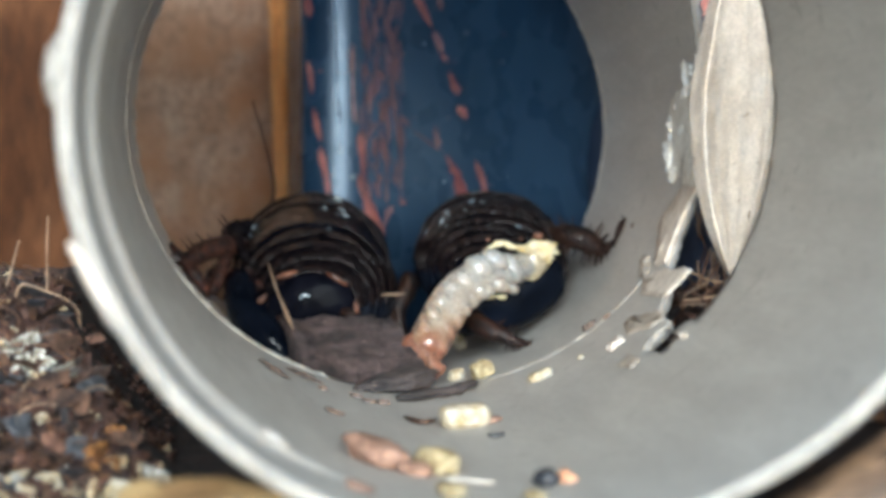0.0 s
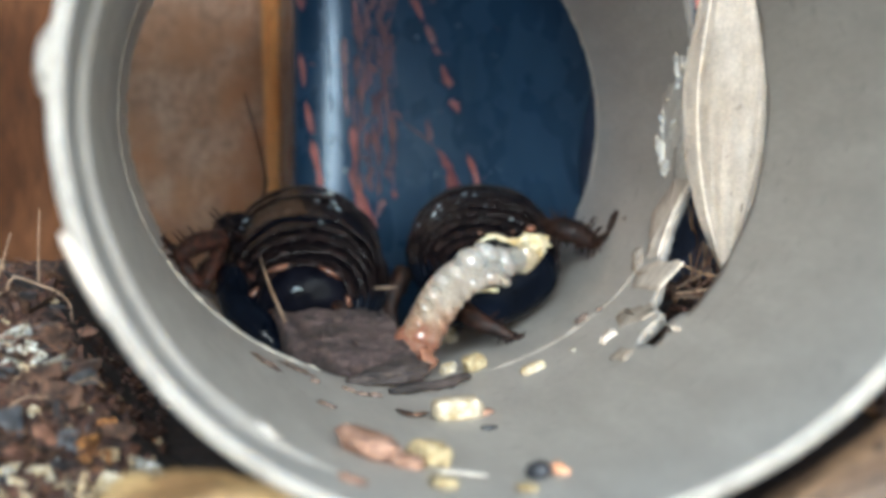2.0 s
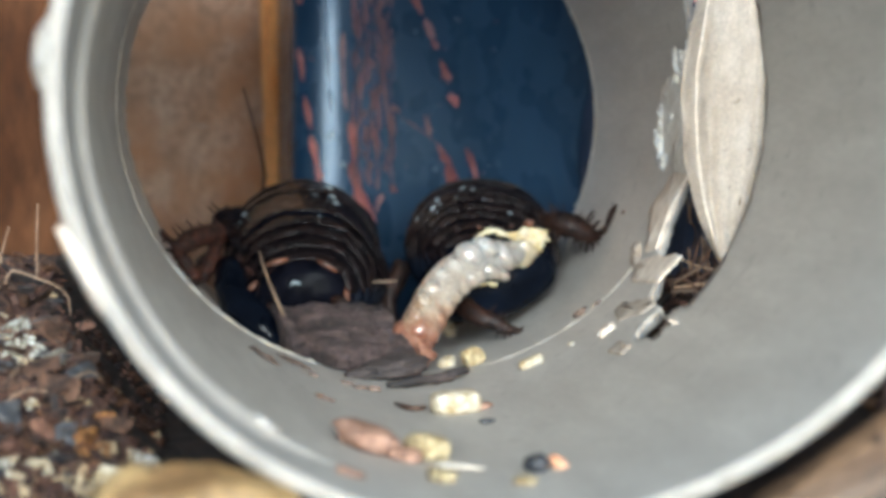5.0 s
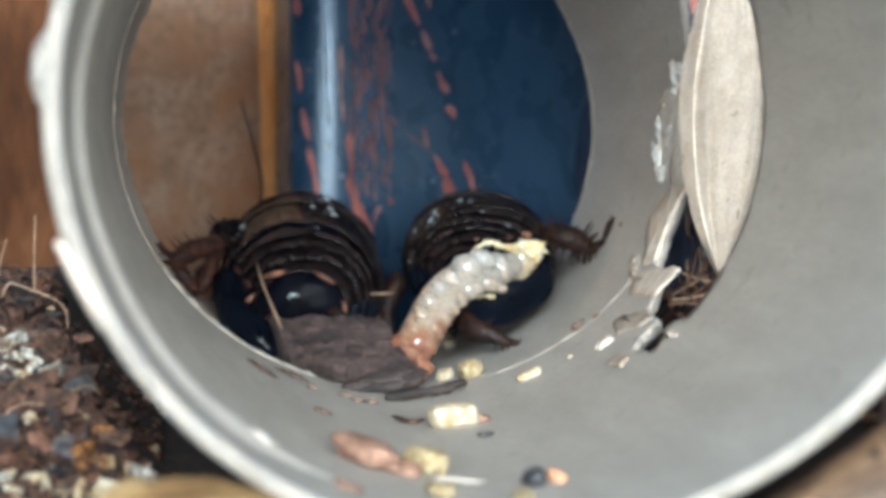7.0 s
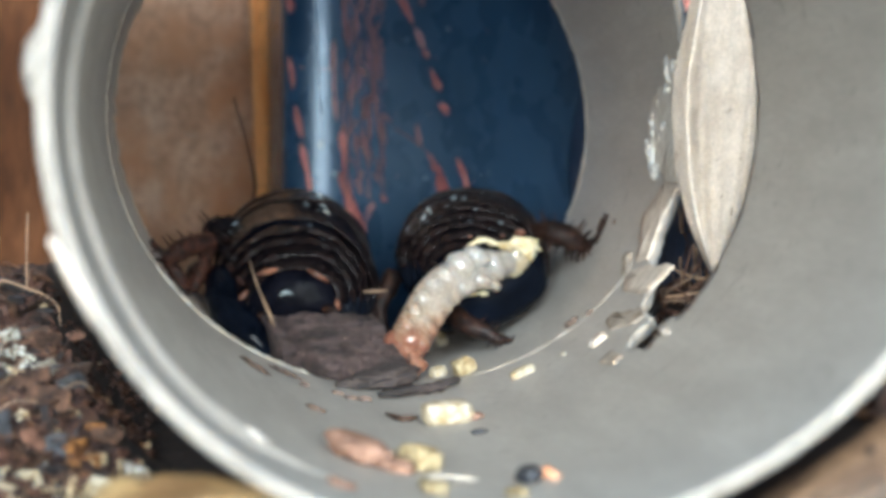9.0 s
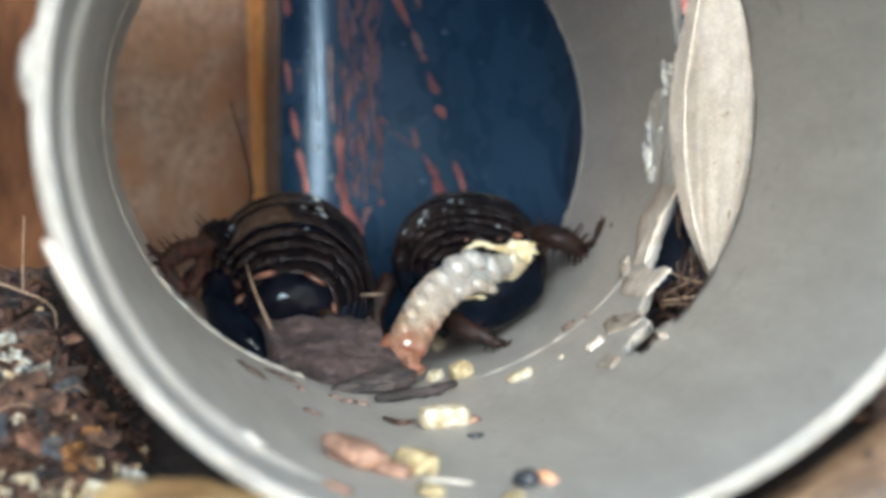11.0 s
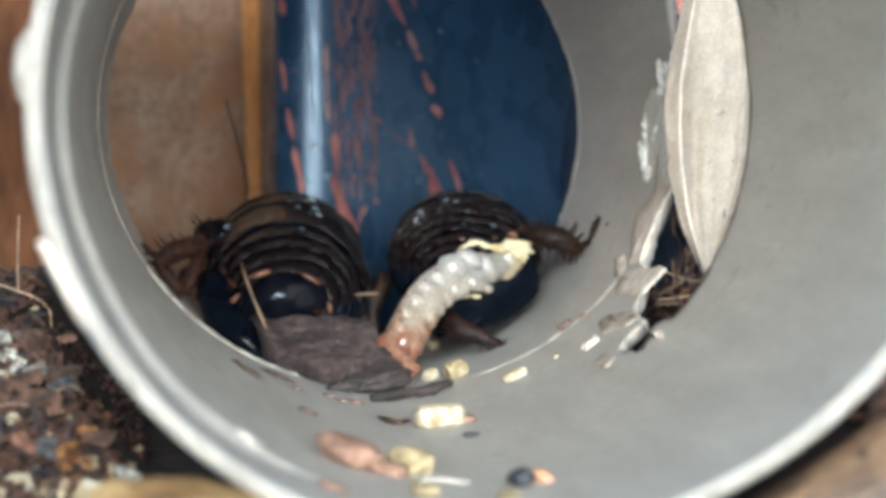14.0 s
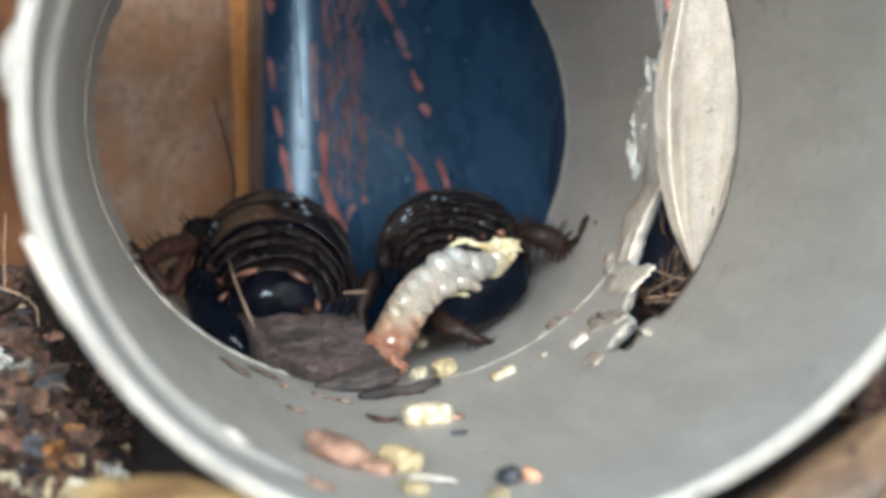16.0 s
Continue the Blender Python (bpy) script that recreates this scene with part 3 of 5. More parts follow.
def build_back():
    # boards of the back wall, with open joints between them
    wall = base("wall_back", (0, 171, -23), "weathered brown wooden back wall of the enclosure", "wall", kind="structure")
    x0 = -110.0
    for x1 in (-70.0, -6.0, 80.0, 168.0, 252.0):
        part("board", box(bmesh.new(), (x0 + 0.15, 168, -24), (x1 - 0.15, 176, 130), 0.4), BOARD_GREY, wall)
        x0 = x1
    b = box(bmesh.new(), (-6.6, 163.5, -23.5), (-3.7, 167.9, 130), 0.35)
    for v in b.verts:
        v.co.x -= 0.028 * v.co.z
    thing("wooden_batten", b, BATTEN, (-5, 166, -23.5),
          "honey-coloured wooden batten fixed upright on the back wall", "batten")
    # partition added round the tube to keep the sun off the canister
    part_wall = base("wall_middle", (0, 101, -23), "brown wooden partition round the tube, added to shade the canister", "wall", kind="structure")
    b = bmesh.new()
    m, layers = 96, []
    for y in (99.0, 103.0):
        hole = [(23.4 * math.cos(a), 23.25 * math.sin(a)) for a in [2 * math.pi * k / m for k in range(m)]]
        edge = []
        for x, z in hole:
            k = min((75.0 if x < 0 else 45.0) / max(abs(x), 1e-6), (36.0 if z > 0 else 24.0) / max(abs(z), 1e-6))
            edge.append((x * k, z * k))
        layers.append(([b.verts.new((x, y, z)) for x, z in hole], [b.verts.new((x, y, z)) for x, z in edge]))
    for k in range(m):
        j = (k + 1) % m
        for (h, e), flip in ((layers[0], 1), (layers[1], 0)):
            f = (h[k], h[j], e[j], e[k])
            b.faces.new(f if flip else f[::-1])
        b.faces.new((layers[0][0][j], layers[0][0][k], layers[1][0][k], layers[1][0][j]))
        b.faces.new((layers[0][1][k], layers[0][1][j], layers[1][1][j], layers[1][1][k]))
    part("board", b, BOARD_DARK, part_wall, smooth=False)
    front = base("wall_front", (0, -180, -23), "low brown wooden front board of the enclosure", "wall", kind="structure")
    part("board", box(bmesh.new(), (-260, -184, -24), (252, -176, -10), 0.4), BOARD, front)
    for name, x in (("wall_left", -264.0), ("wall_right", 252.0)):
        low = base(name, (x + 2, 0, -23), "low brown wooden side board of the enclosure", "wall", kind="structure")
        part("board", box(bmesh.new(), (x, -184, -24), (x + 4, 176, -4), 0.4), BOARD, low)
    b = tube_along(bmesh.new(), spline([(-15.2, 167.9, -0.5), (-14.2, 167.85, -0.7), (-13.2, 167.9, -0.6)], 7), [0.05, 0.12, 0.15, 0.17, 0.15, 0.1, 0.04], 6, 0.7)
    thing("wood_splinter", b, TORN_DULL, (-14.2, 168, -0.7), "pale splinter raised on the back wall", "splinter")
    # the navy canister behind the tube
    bottle = base("plastic_canister", (16.2, 142, -21.6), "glossy navy plastic canister with coral red streaks", "canister")
    # its plan: a tight corner, a wide round edge, then a flat front turned a little away
    away = radians(10)
    foot, p, n = [(-5.3, 128.0)], Vector((-5.3, 128.0)), radians(-90)
    for r, end in ((1.5, -26), (7.5, 10)):
        while n < radians(end) - 1e-6:
            step = radians(2)
            p = p + Vector((math.cos(n + step / 2), math.sin(n + step / 2))) * r * step
            n += step
            foot.append((p.x, p.y))
    flat_x, flat_y = foot[-1]

    def front_y(x):
        if x > flat_x:
            return flat_y + (x - flat_x) * math.tan(away)
        for (x0, y0), (x1, y1) in zip(foot, foot[1:]):
            if x <= x1:
                return y0 + (y1 - y0) * max(0.0, x - x0) / max(x1 - x0, 1e-6)
        return flat_y

    foot += [(flat_x + 6.5 * k * math.cos(away), flat_y + 6.5 * k * math.sin(away)) for k in range(1, 6)]
    ex, ey = foot[-1]
    foot += [(ex + 7 * math.sin(a), ey + 7 - 7 * math.cos(a)) for a in [radians(10 * k + 10) for k in range(1, 8)]]
    foot += [(ex + 8, 158), (ex + 2, 162), (0.0, 162), (-4.6, 160), (-5.3, 157)]
    mx, my = sum(p[0] for p in foot) / len(foot), sum(p[1] for p in foot) / len(foot)
    b = bmesh.new()
    rings = []
    for k, z in ((0.02, -21.6), (0.93, -21.6), (0.975, -21.0), (0.995, -19.6), (1.0, -17.5), (1.0, 0), (1.0, 30), (1.0, 76), (0.96, 81), (0.8, 84), (0.02, 85)):
        rings.append([b.verts.new((mx + (x - mx) * k, my + (y - my) * k, z)) for x, y in foot])
    m = len(foot)
    for r0, r1 in zip(rings, rings[1:]):
        for k in range(m):
            b.faces.new((r0[k], r0[(k + 1) % m], r1[(k + 1) % m], r1[k]))
    b.faces.new(rings[0][::-1])
    b.faces.new(rings[-1])
    part("canister_body", b, BLUE, bottle)
    rng = random.Random(4)

    def streak(x_top, z_top, x_bot, z_bot, wide, paint=RED):
        s = bmesh.new()
        m = max(4, int(abs(z_top - z_bot) / 0.8))
        left, right = [], []
        sd = rng.uniform(0, 50)
        for i in range(m + 1):
            t = i / m
            x = x_top + (x_bot - x_top) * t + 0.25 * noise.noise(Vector((t * m * 0.25, sd, 0)))
            z = z_top + (z_bot - z_top) * t
            half = wide / 2 * max(0.3, 0.95 + 0.9 * noise.noise(Vector((t * m * 0.4, sd, 5)))) * min(1, 4 * t + 0.15, 4 * (1 - t) + 0.15)
            for side, row in ((-1, left), (1, right)):
                xx = max(-5.2, x + side * half)
                row.append(s.verts.new((xx, front_y(xx) - 0.10, z)))
        for i in range(m):
            s.faces.new((left[i], right[i], right[i + 1], left[i + 1]))
        bmesh.ops.solidify(s, geom=s.faces, thickness=0.05)
        part("red_streak", s, paint, bottle)

    # bright coral dashes, worn into blots
    for row in ((-4.95, 14.6, -4.5, 11.2, 0.8), (-4.72, 6.8, -4.2, 3.3, 0.62), (-4.1, 1.9, -3.41, -1.6, 0.74), (-3.47, -2.1, -2.52, -7.2, 0.66),
                (0.85, -0.5, 1.0, -5.3, 0.72), (0.6, -5.0, 1.7, -8.4, 0.95), (1.4, -7.4, 2.9, -12.4, 1.5),
                (6.2, 14.6, 8.27, 10.3, 1.0), (9.44, 7.65, 9.95, 6.8, 0.8), (10.2, 5.75, 11.1, 3.4, 0.9), (11.3, 2.2, 12.0, 0.8, 0.82),
                (9.8, -3.0, 11.2, -5.3, 0.85), (11.1, -4.9, 12.3, -9.6, 0.95), (12.9, -3.5, 14.6, -8.2, 0.66), (4.95, -7.2, 5.3, -8.1, 0.6)):
        streak(*row)
    for row in ((-0.05, 8.5, 0.0, 5.2, 0.5), (0.0, 5.6, 0.06, 2.6, 0.7), (0.05, 3.0, 0.3, 0.2, 0.5)):
        streak(*row, RED_PALE)
    # the bright highlight line along the round edge, painted on
    streak(-2.1, 14.5, -1.25, -1.8, 0.2, GLINT_PAINT)
    # the same paint worn thin
    for row in ((1.4, 10.6, 1.4, 7.8, 0.55), (2.8, 14.4, 2.8, 11.2, 0.8),
                (4.0, 10.1, 4.3, 7.2, 0.6), (4.2, 7.4, 4.5, 4.5, 0.75), (2.5, 5.9, 3.3, 4.8, 0.7), (3.8, 3.1, 2.8, 0.1, 0.6), (3.25, -1.2, 3.25, -3.6, 0.62),
                (2.45, -5.6, 2.7, -7.4, 0.7), (4.0, -8.2, 3.2, -10.4, 0.7), (5.0, -0.3, 4.8, -3.1, 0.45), (5.1, 1.1, 5.9, 0.1, 0.5), (8.6, 10.0, 9.5, 7.7, 0.6)):
        streak(*row, RED_DIM)
    for row in ((5.9, 0.0, 10.0, -3.1, 0.22), (8.6, 0.0, 9.05, -2.2, 0.45), (8.9, 14.2, 9.3, 12.1, 0.6), (-3.6, 5.9, -3.0, 5.5, 0.3), (-2.0, 5.7, 0.2, 5.3, 0.25), (1.0, 13.8, 1.6, 12.2, 0.5)):
        streak(*row, RED_DIM)
    for _ in range(140):
        x, z = rng.uniform(0.9, 5.2), rng.uniform(-5.5, 14)
        streak(x, z, x + rng.uniform(-.1, .2), z - rng.uniform(0.5, 3.2), rng.uniform(0.14, 0.42), RED_FAINT if rng.random() < 0.7 else RED_DIM)
    # tiny ticks: painted sparkles among faint red ones
    for _ in range(26):
        x, z = rng.uniform(-3.5, 18), rng.uniform(-9, 14)
        streak(x, z, x + rng.uniform(-.05, .05), z - rng.uniform(0.12, 0.35), rng.uniform(0.1, 0.22), GLINT_PAINT if rng.random() < 0.4 else RED_FAINT)
    # beads in place of the star-like highlights on the plastic
    for x, z, r in ((-1.37, -2.2, 0.24), (0.0, -5.2, 0.27), (1.86, 3.2, 0.13), (12.0, 9.9, 0.14)):
        part("glint_bead", ball(bmesh.new(), (x, front_y(x), z), (r, r * 0.7, r * (1.9 if x < -1 else 1.1))), GLINT_BEAD, bottle, "tiny pale bead in place of a wet glint")


# ---- insects ----
def roach(tail, turn, rings, open_tail, name_label, glints, legs):
    """A big dark cockroach seen from its tail, the body running forward (+y) from the tail's place.
    rings: for each plate's hind edge the way from the tail, half width, rise and drop."""
    at = (tail[0], tail[1] + 18, -22.0)
    body = base("cockroach", at, name_label, "cockroach", "cockroaches in the tube")
    t = Vector(tail)
    wide, high = rings[-1][1] * 2, rings[-1][2] - rings[-1][3]
    mid = (rings[-1][2] + rings[-1][3]) / 2

    def shape(y):
        y = max(rings[0][0], min(rings[-1][0], y))
        for r0, r1 in zip(rings, rings[1:]):
            if y <= r1[0]:
                f = (y - r0[0]) / (r1[0] - r0[0])
                return [r0[i] + (r1[i] - r0[i]) * f for i in (1, 2, 3)]

    def arc(bm, y, grow, a0, a1, m):
        w, up, low = shape(y)
        out = []
        for i in range(m + 1):
            a = a0 + (a1 - a0) * i / m
            c, s = math.cos(a), math.sin(a)
            c = math.copysign(abs(c) ** 0.9, c)
            out.append(bm.verts.new(t + turn @ Vector((c * (w + grow), y, s * (up + grow) if s > 0 else -s * (low - grow)))))
        return out

    def strip(bm, rows):
        for r0, r1 in zip(rows, rows[1:]):
            for i in range(len(r0) - 1):
                bm.faces.new((r0[i], r0[i + 1], r1[i + 1], r1[i]))

    for i in range(len(rings) - 1):
        y0, y1 = rings[i][0], rings[i + 1][0]
        b = bmesh.new()
        a0, a1 = radians(-10), radians(190)
        lip = 0.20 if y0 < 5 else 0.04
        rows = [arc(b, y0 + 1.3, lip - 0.34, a0, a1, 44), arc(b, y0 + 0.12, lip - 0.26, a0, a1, 44), arc(b, y0, lip - 0.14, a0, a1, 44), arc(b, y0 + 0.08, lip - 0.03, a0, a1, 44), arc(b, y0 + 0.35, lip, a0, a1, 44)]
        for k in range(1, 6):
            f = k / 5
            rows.append(arc(b, y0 + 0.35 + (y1 - y0 + 0.2) * f, lip - (lip + (0.5 if y1 < 5 else 0.22)) * f, a0, a1, 44))
        strip(b, rows)
        for v in b.verts:
            v.co += 0.20 * noise.noise_vector(v.co * 0.5) + 0.11 * noise.noise_vector(v.co * 1.7)
        ob = part("tergite", b, SHELL, body)
        ob.data.materials.append(SHELL_LIP)
        for k, fc in enumerate(ob.data.polygons):
            if k // 44 in (2, 3, 4):
                fc.material_index = 1
    for i in range(len(rings) - 1):
        y0, y1 = rings[i][0] - 0.15, rings[i + 1][0]
        b = bmesh.new()
        a0, a1 = radians(184), radians(356)
        rows = [arc(b, y0 + 0.5, -0.6, a0, a1, 32), arc(b, y0, -0.25, a0, a1, 32), arc(b, y0 + 0.1, 0.05, a0, a1, 32)]
        for k in range(1, 4):
            rows.append(arc(b, y0 + 0.1 + (y1 - y0 + 0.3) * k / 3, 0.05 - 0.25 * k / 3, a0, a1, 32))
        strip(b, rows)
        part("sternite", b, SHELL_UNDER, body)
    # wet highlights of the shell, set on it as pale beads
    for y, deg, r in glints:
        w, up, low = shape(y)
        p = t + turn @ Vector((math.cos(radians(deg)) * (w + 0.1), y, math.sin(radians(deg)) * (up + 0.1)))
        part("glint_bead", ball(bmesh.new(), p, (r * 1.5, r, r * 0.5), pose(0, 0, 0, 0, 90 - deg, 0), 0.5, y + deg, 3), GLINT_BEAD, body, "tiny pale bead in place of a wet glint")
    # inner body, thorax plates, pronotum and head
    b = bmesh.new()
    ball(b, t + turn @ Vector((0, 11.0, mid)), (wide / 2 * 0.84, 9.0, high / 2 * 0.84), turn, 0, 0, 3)
    part("abdomen_core", b, SHELL_UNDER, body)
    for yy, ww, ll, hh in ((20.5, 0.98, 4.6, 0.95), (26.0, 0.94, 4.4, 0.9), (32.5, 0.86, 5.4, 0.92)):
        b = bmesh.new()
        ball(b, t + turn @ Vector((0, yy, mid)), (wide / 2 * ww, ll, high / 2 * hh), turn, 0.03, yy, 3)
        part("pronotum" if yy > 30 else "thorax_plate", b, SHELL, body)
    b = bmesh.new()
    ball(b, t + turn @ Vector((0, 36.0, mid - 1.6)), (2.6, 2.2, 2.6), turn, 0.03, 1, 2)
    part("head", b, SHELL, body)
    # cerci, plates and amber marks at the tail
    if not open_tail:
        b = bmesh.new()
        ball(b, t + turn @ Vector((0, 1.3, 0.0)), (3.75, 1.0, 2.8), turn, 0.07, 3, 4)
        part("tail_plate", b, TAIL, body)
        for x, z, w, a in ((-1.9, 2.75, 1.0, -10), (2.2, 2.0, 1.0, 38), (3.6, -0.6, 0.6, 80), (-4.2, 0.9, 0.7, -40)):
            b = bmesh.new()
            yy = 0.55
            ball(b, t + turn @ Vector((x, yy, z)), (w, 0.4, 0.24), turn @ pose(0, 0, 0, 0, a, 0), 0.25, x, 2)
            part("amber_mark", b, AMBER, body, "amber mark on the last plate")
        for sgn in (-1, 1):
            b = bmesh.new()
            tube_along(b, [t + turn @ Vector((sgn * 2.2, 1.2, -0.8)), t + turn @ Vector((sgn * 3.0, 0.3, -1.0)), t + turn @ Vector((sgn * 3.5, -0.5, -1.0))], [0.5, 0.42, 0.12], 8)
            part("cercus", b, LIMB, body)
        # highlights of the tail plate, again as beads
        for x, z, r in ((-0.6, 0.9, 0.2), (-0.2, 0.8, 0.13), (-0.9, 0.7, 0.1)):
            part("glint_bead", ball(bmesh.new(), t + turn @ Vector((x, 0.35, z)), (r * 1.5, r * 0.6, r * 0.7), None, 0.3, x, 2), GLINT_BEAD, body, "tiny pale bead in place of a wet glint")
    for pts, radii, spines, material, lab in legs:
        b, thorns = bmesh.new(), []
        line = spline(pts, len(radii) * 3 - 2)
        radii = [radii[k // 3] + (radii[min(k // 3 + 1, len(radii) - 1)] - radii[k // 3]) * (k % 3) / 3 for k in range(len(line))]
        tube_along(b, line, radii, 10)
        for v in b.verts:
            v.co += 0.24 * noise.noise_vector(v.co * 1.7)
        rng = random.Random(int(pts[0][0] * 10))
        lo, hi = spines[1], spines[2]
        for _ in range(spines[0]):
            k = rng.uniform(lo, hi) * (len(line) - 1)
            i = min(int(k), len(line) - 2)
            p = line[i].lerp(line[i + 1], k - i)
            a = rng.uniform(0, 6.28)
            d = (line[i + 1] - line[i]).normalized()
            s = d.cross(Vector((0, 1, 0.2))).normalized()
            u = s.cross(d)
            q = p + (s * math.cos(a) + u * math.sin(a)) * radii[i] * 2.1 + d * 0.4
            thorns.append((p, q))
        leg = part("leg", b, material, body, lab)
        for p, q in thorns:
            part("spine", tube_along(bmesh.new(), [p, q], [0.16, 0.03], 5), material, leg)
    return body


def build_roaches():
    left = roach((-6.9, 81.0, -15.6), pose(0, 0, 0, 0, -6, -4),
                 ((0.5, 3.6, 2.6, -3.0), (1.4, 4.7, 3.7, -3.6), (2.3, 5.5, 4.7, -4.0), (3.3, 6.1, 5.7, -4.2), (4.8, 6.6, 6.7, -4.4), (9.5, 7.2, 8.5, -4.6), (13.5, 7.4, 9.2, -4.6), (18, 7.4, 9.3, -4.4)),
                 False, "dark glossy cockroach with banded abdomen behind bark",
                 ((12.5, 66, 0.26), (11.2, 63, 0.12), (9.0, 63, 0.2), (8.0, 60, 0.22), (7.4, 58, 0.1), (7.0, 62, 0.16), (6.3, 60, 0.1), (5.6, 60, 0.16), (5.0, 57, 0.09), (3.4, 55, 0.1), (9.5, 128, 0.18), (9.0, 133, 0.09), (7, 165, 0.14), (2.6, 48, 0.1), (6.5, 35, 0.12), (4.9, 42, 0.09), (10.5, 52, 0.1), (6.0, 71, 0.12), (4.2, 72, 0.1), (8.2, 75, 0.14), (10.6, 70, 0.12), (3.0, 60, 0.08), (7.6, 66, 0.1)), (
        ([(-12.4, 89, -10.9), (-14.6, 87.2, -10.9), (-16.6, 86.2, -11.7), (-17.4, 86, -12.6)], [0.75, 0.9, 0.95, 0.85, 0.55], (22, 0.2, 1.0), LIMB_RED, "chestnut spiny leg"),
        ([(-13.6, 87, -11.4), (-14.4, 86, -13.0), (-15.0, 85.6, -14.8)], [0.5, 0.62, 0.55, 0.4], (14, 0.2, 1), LIMB_RED, "chestnut spiny leg"),
        ([(-17.3, 86, -12.4), (-16.4, 85.8, -13.5), (-15.4, 85.5, -14.8)], [0.45, 0.55, 0.45, 0.3], (12, 0.1, 1), LIMB_RED, "chestnut spiny leg"),
        ([(-17.2, 86.2, -12.0), (-18.0, 86.5, -11.4), (-18.6, 87, -10.8)], [0.34, 0.28, 0.2], (5, 0.1, 1), LIMB_RED, "thin chestnut foot"),
        ([(-11.6, 92, -9.6), (-13.2, 91, -9.6), (-13.9, 90, -10.4)], [0.9, 0.95, 0.7, 0.5], (5, 0.3, 1), SHELL, ""),
        ([(-12.8, 86, -13.6), (-12.2, 83, -16.2), (-10.2, 80.5, -18.6), (-9.0, 79.5, -19.6)], [1.3, 1.7, 1.75, 1.5, 1.0, 0.5], (4, 0.6, 1), SHELL_UNDER, ""),
        ([(-1.0, 93, -14), (0.8, 94, -16.5), (0.6, 92, -21.3)], [0.9, 0.9, 0.7, 0.5, 0.4], (0, 0.4, 1), LIMB, ""),
        ([(-11.0, 104, -15), (-14.5, 106, -14), (-15.5, 105, -15.8)], [0.9, 0.9, 0.7, 0.5, 0.4], (0, 0.4, 1), LIMB, ""),
        ([(-3, 112, -15), (0.5, 114, -16), (1.5, 114, -21.8)], [0.8, 0.8, 0.7, 0.5, 0.4], (0, 0.4, 1), LIMB, "")))
    right = roach((8.6, 82.6, -12.8), pose(0, 0, 0, 0, 7, -6),
                  ((0.1, 3.2, 1.5, -4.1), (0.9, 4.0, 2.3, -4.4), (1.7, 4.8, 3.1, -4.6), (2.5, 5.4, 3.9, -4.9), (3.3, 5.9, 4.6, -5.1), (4.1, 6.2, 5.2, -5.2), (5.4, 6.5, 5.8, -5.2), (9, 6.7, 6.3, -5.2), (13, 6.8, 6.5, -5.1), (18, 6.8, 6.5, -4.9)),
                  True, "dark glossy cockroach pushing out a pale egg case",
                  ((4.3, 140, 0.22), (3.6, 145, 0.16), (5.2, 134, 0.16), (4.2, 133, 0.1), (3.4, 138, 0.11), (5.5, 112, 0.16), (5.0, 104, 0.12), (4.2, 118, 0.1), (2.6, 72, 0.14), (2.7, 50, 0.13), (5.6, 157, 0.15), (3.4, 95, 0.1), (4.4, 80, 0.1), (2.0, 60, 0.1), (3.0, 110, 0.1), (2.2, 100, 0.08), (4.6, 124, 0.12), (5.0, 150, 0.12), (3.8, 152, 0.1), (2.9, 128, 0.1)), (
        ([(13.6, 88, -10.6), (15.4, 85, -10.0), (17.2, 84.5, -10.7), (18.4, 84.4, -11.3)], [0.8, 0.95, 1.05, 1.05, 0.95, 0.75, 0.45], (60, 0.15, 1), LIMB, "dark spiny leg"),
        ([(18.3, 84.5, -11.2), (19.4, 84.9, -10.5), (20.0, 85.2, -9.2), (20.7, 85.8, -8.7), (21.0, 86, -9.0)], [0.42, 0.34, 0.3, 0.3, 0.28, 0.26, 0.3, 0.2], (5, 0.2, 1), LIMB, "thin dark foot"),
        ([(6.5, 84, -16.6), (7.4, 80.6, -17.5), (9.2, 79.6, -18.3), (10.0, 79.2, -18.6), (11.2, 79.0, -18.9)], [0.9, 0.95, 0.85, 0.75, 0.6, 0.36, 0.3, 0.18], (18, 0.3, 1), LIMB, "dark spiny leg"),
        ([(3.0, 95, -14), (1.6, 94, -17), (2.2, 93, -21.5)], [0.9, 0.9, 0.7, 0.5, 0.4], (0, 0.4, 1), LIMB, ""),
        ([(15.0, 104, -13), (17, 106, -12), (18.0, 105, -13.3)], [0.9, 0.9, 0.7, 0.5, 0.4], (0, 0.4, 1), LIMB, "")))

    # lobes along the banded flank
    for x, y, z, w, m in ((-11.9, 84.5, -12.9, 0.5, LIMB_RED), (-11.2, 83.2, -13.9, 0.5, LIMB_RED), (-12.4, 86.0, -11.6, 0.9, SHELL), (-12.3, 84.6, -14.4, 0.8, SHELL_LIP), (-12.9, 88.0, -10.4, 0.85, SHELL_LIP), (-11.4, 82.8, -15.2, 0.7, SHELL)):
        part("side_lobe", ball(bmesh.new(), (x, y, z), (w, 0.8, w * 0.5), pose(0, 0, 0, 0, 50, 0), 0.5, x * 5, 3), m, left)
    # the egg case: a bent sac, two rows of rounded eggs showing through it
    way = spline([(11.6, 82.2, -12.2), (9.9, 80.9, -12.7), (8.2, 79.8, -13.0), (6.5, 78.9, -13.55), (5.0, 78.1, -14.5), (3.75, 76.8, -15.85), (2.75, 75.7, -17.3), (2.0, 74.6, -18.6), (1.8, 74.2, -19.4)], 72)
    b = bmesh.new()
    tube_along(b, way, [min(1.0 + 0.030 * i, 1.72) * (1.0 if i < 60 else math.sqrt(max(0.03, 1 - ((i - 60) / 12.0) ** 2))) for i in range(72)], 28)
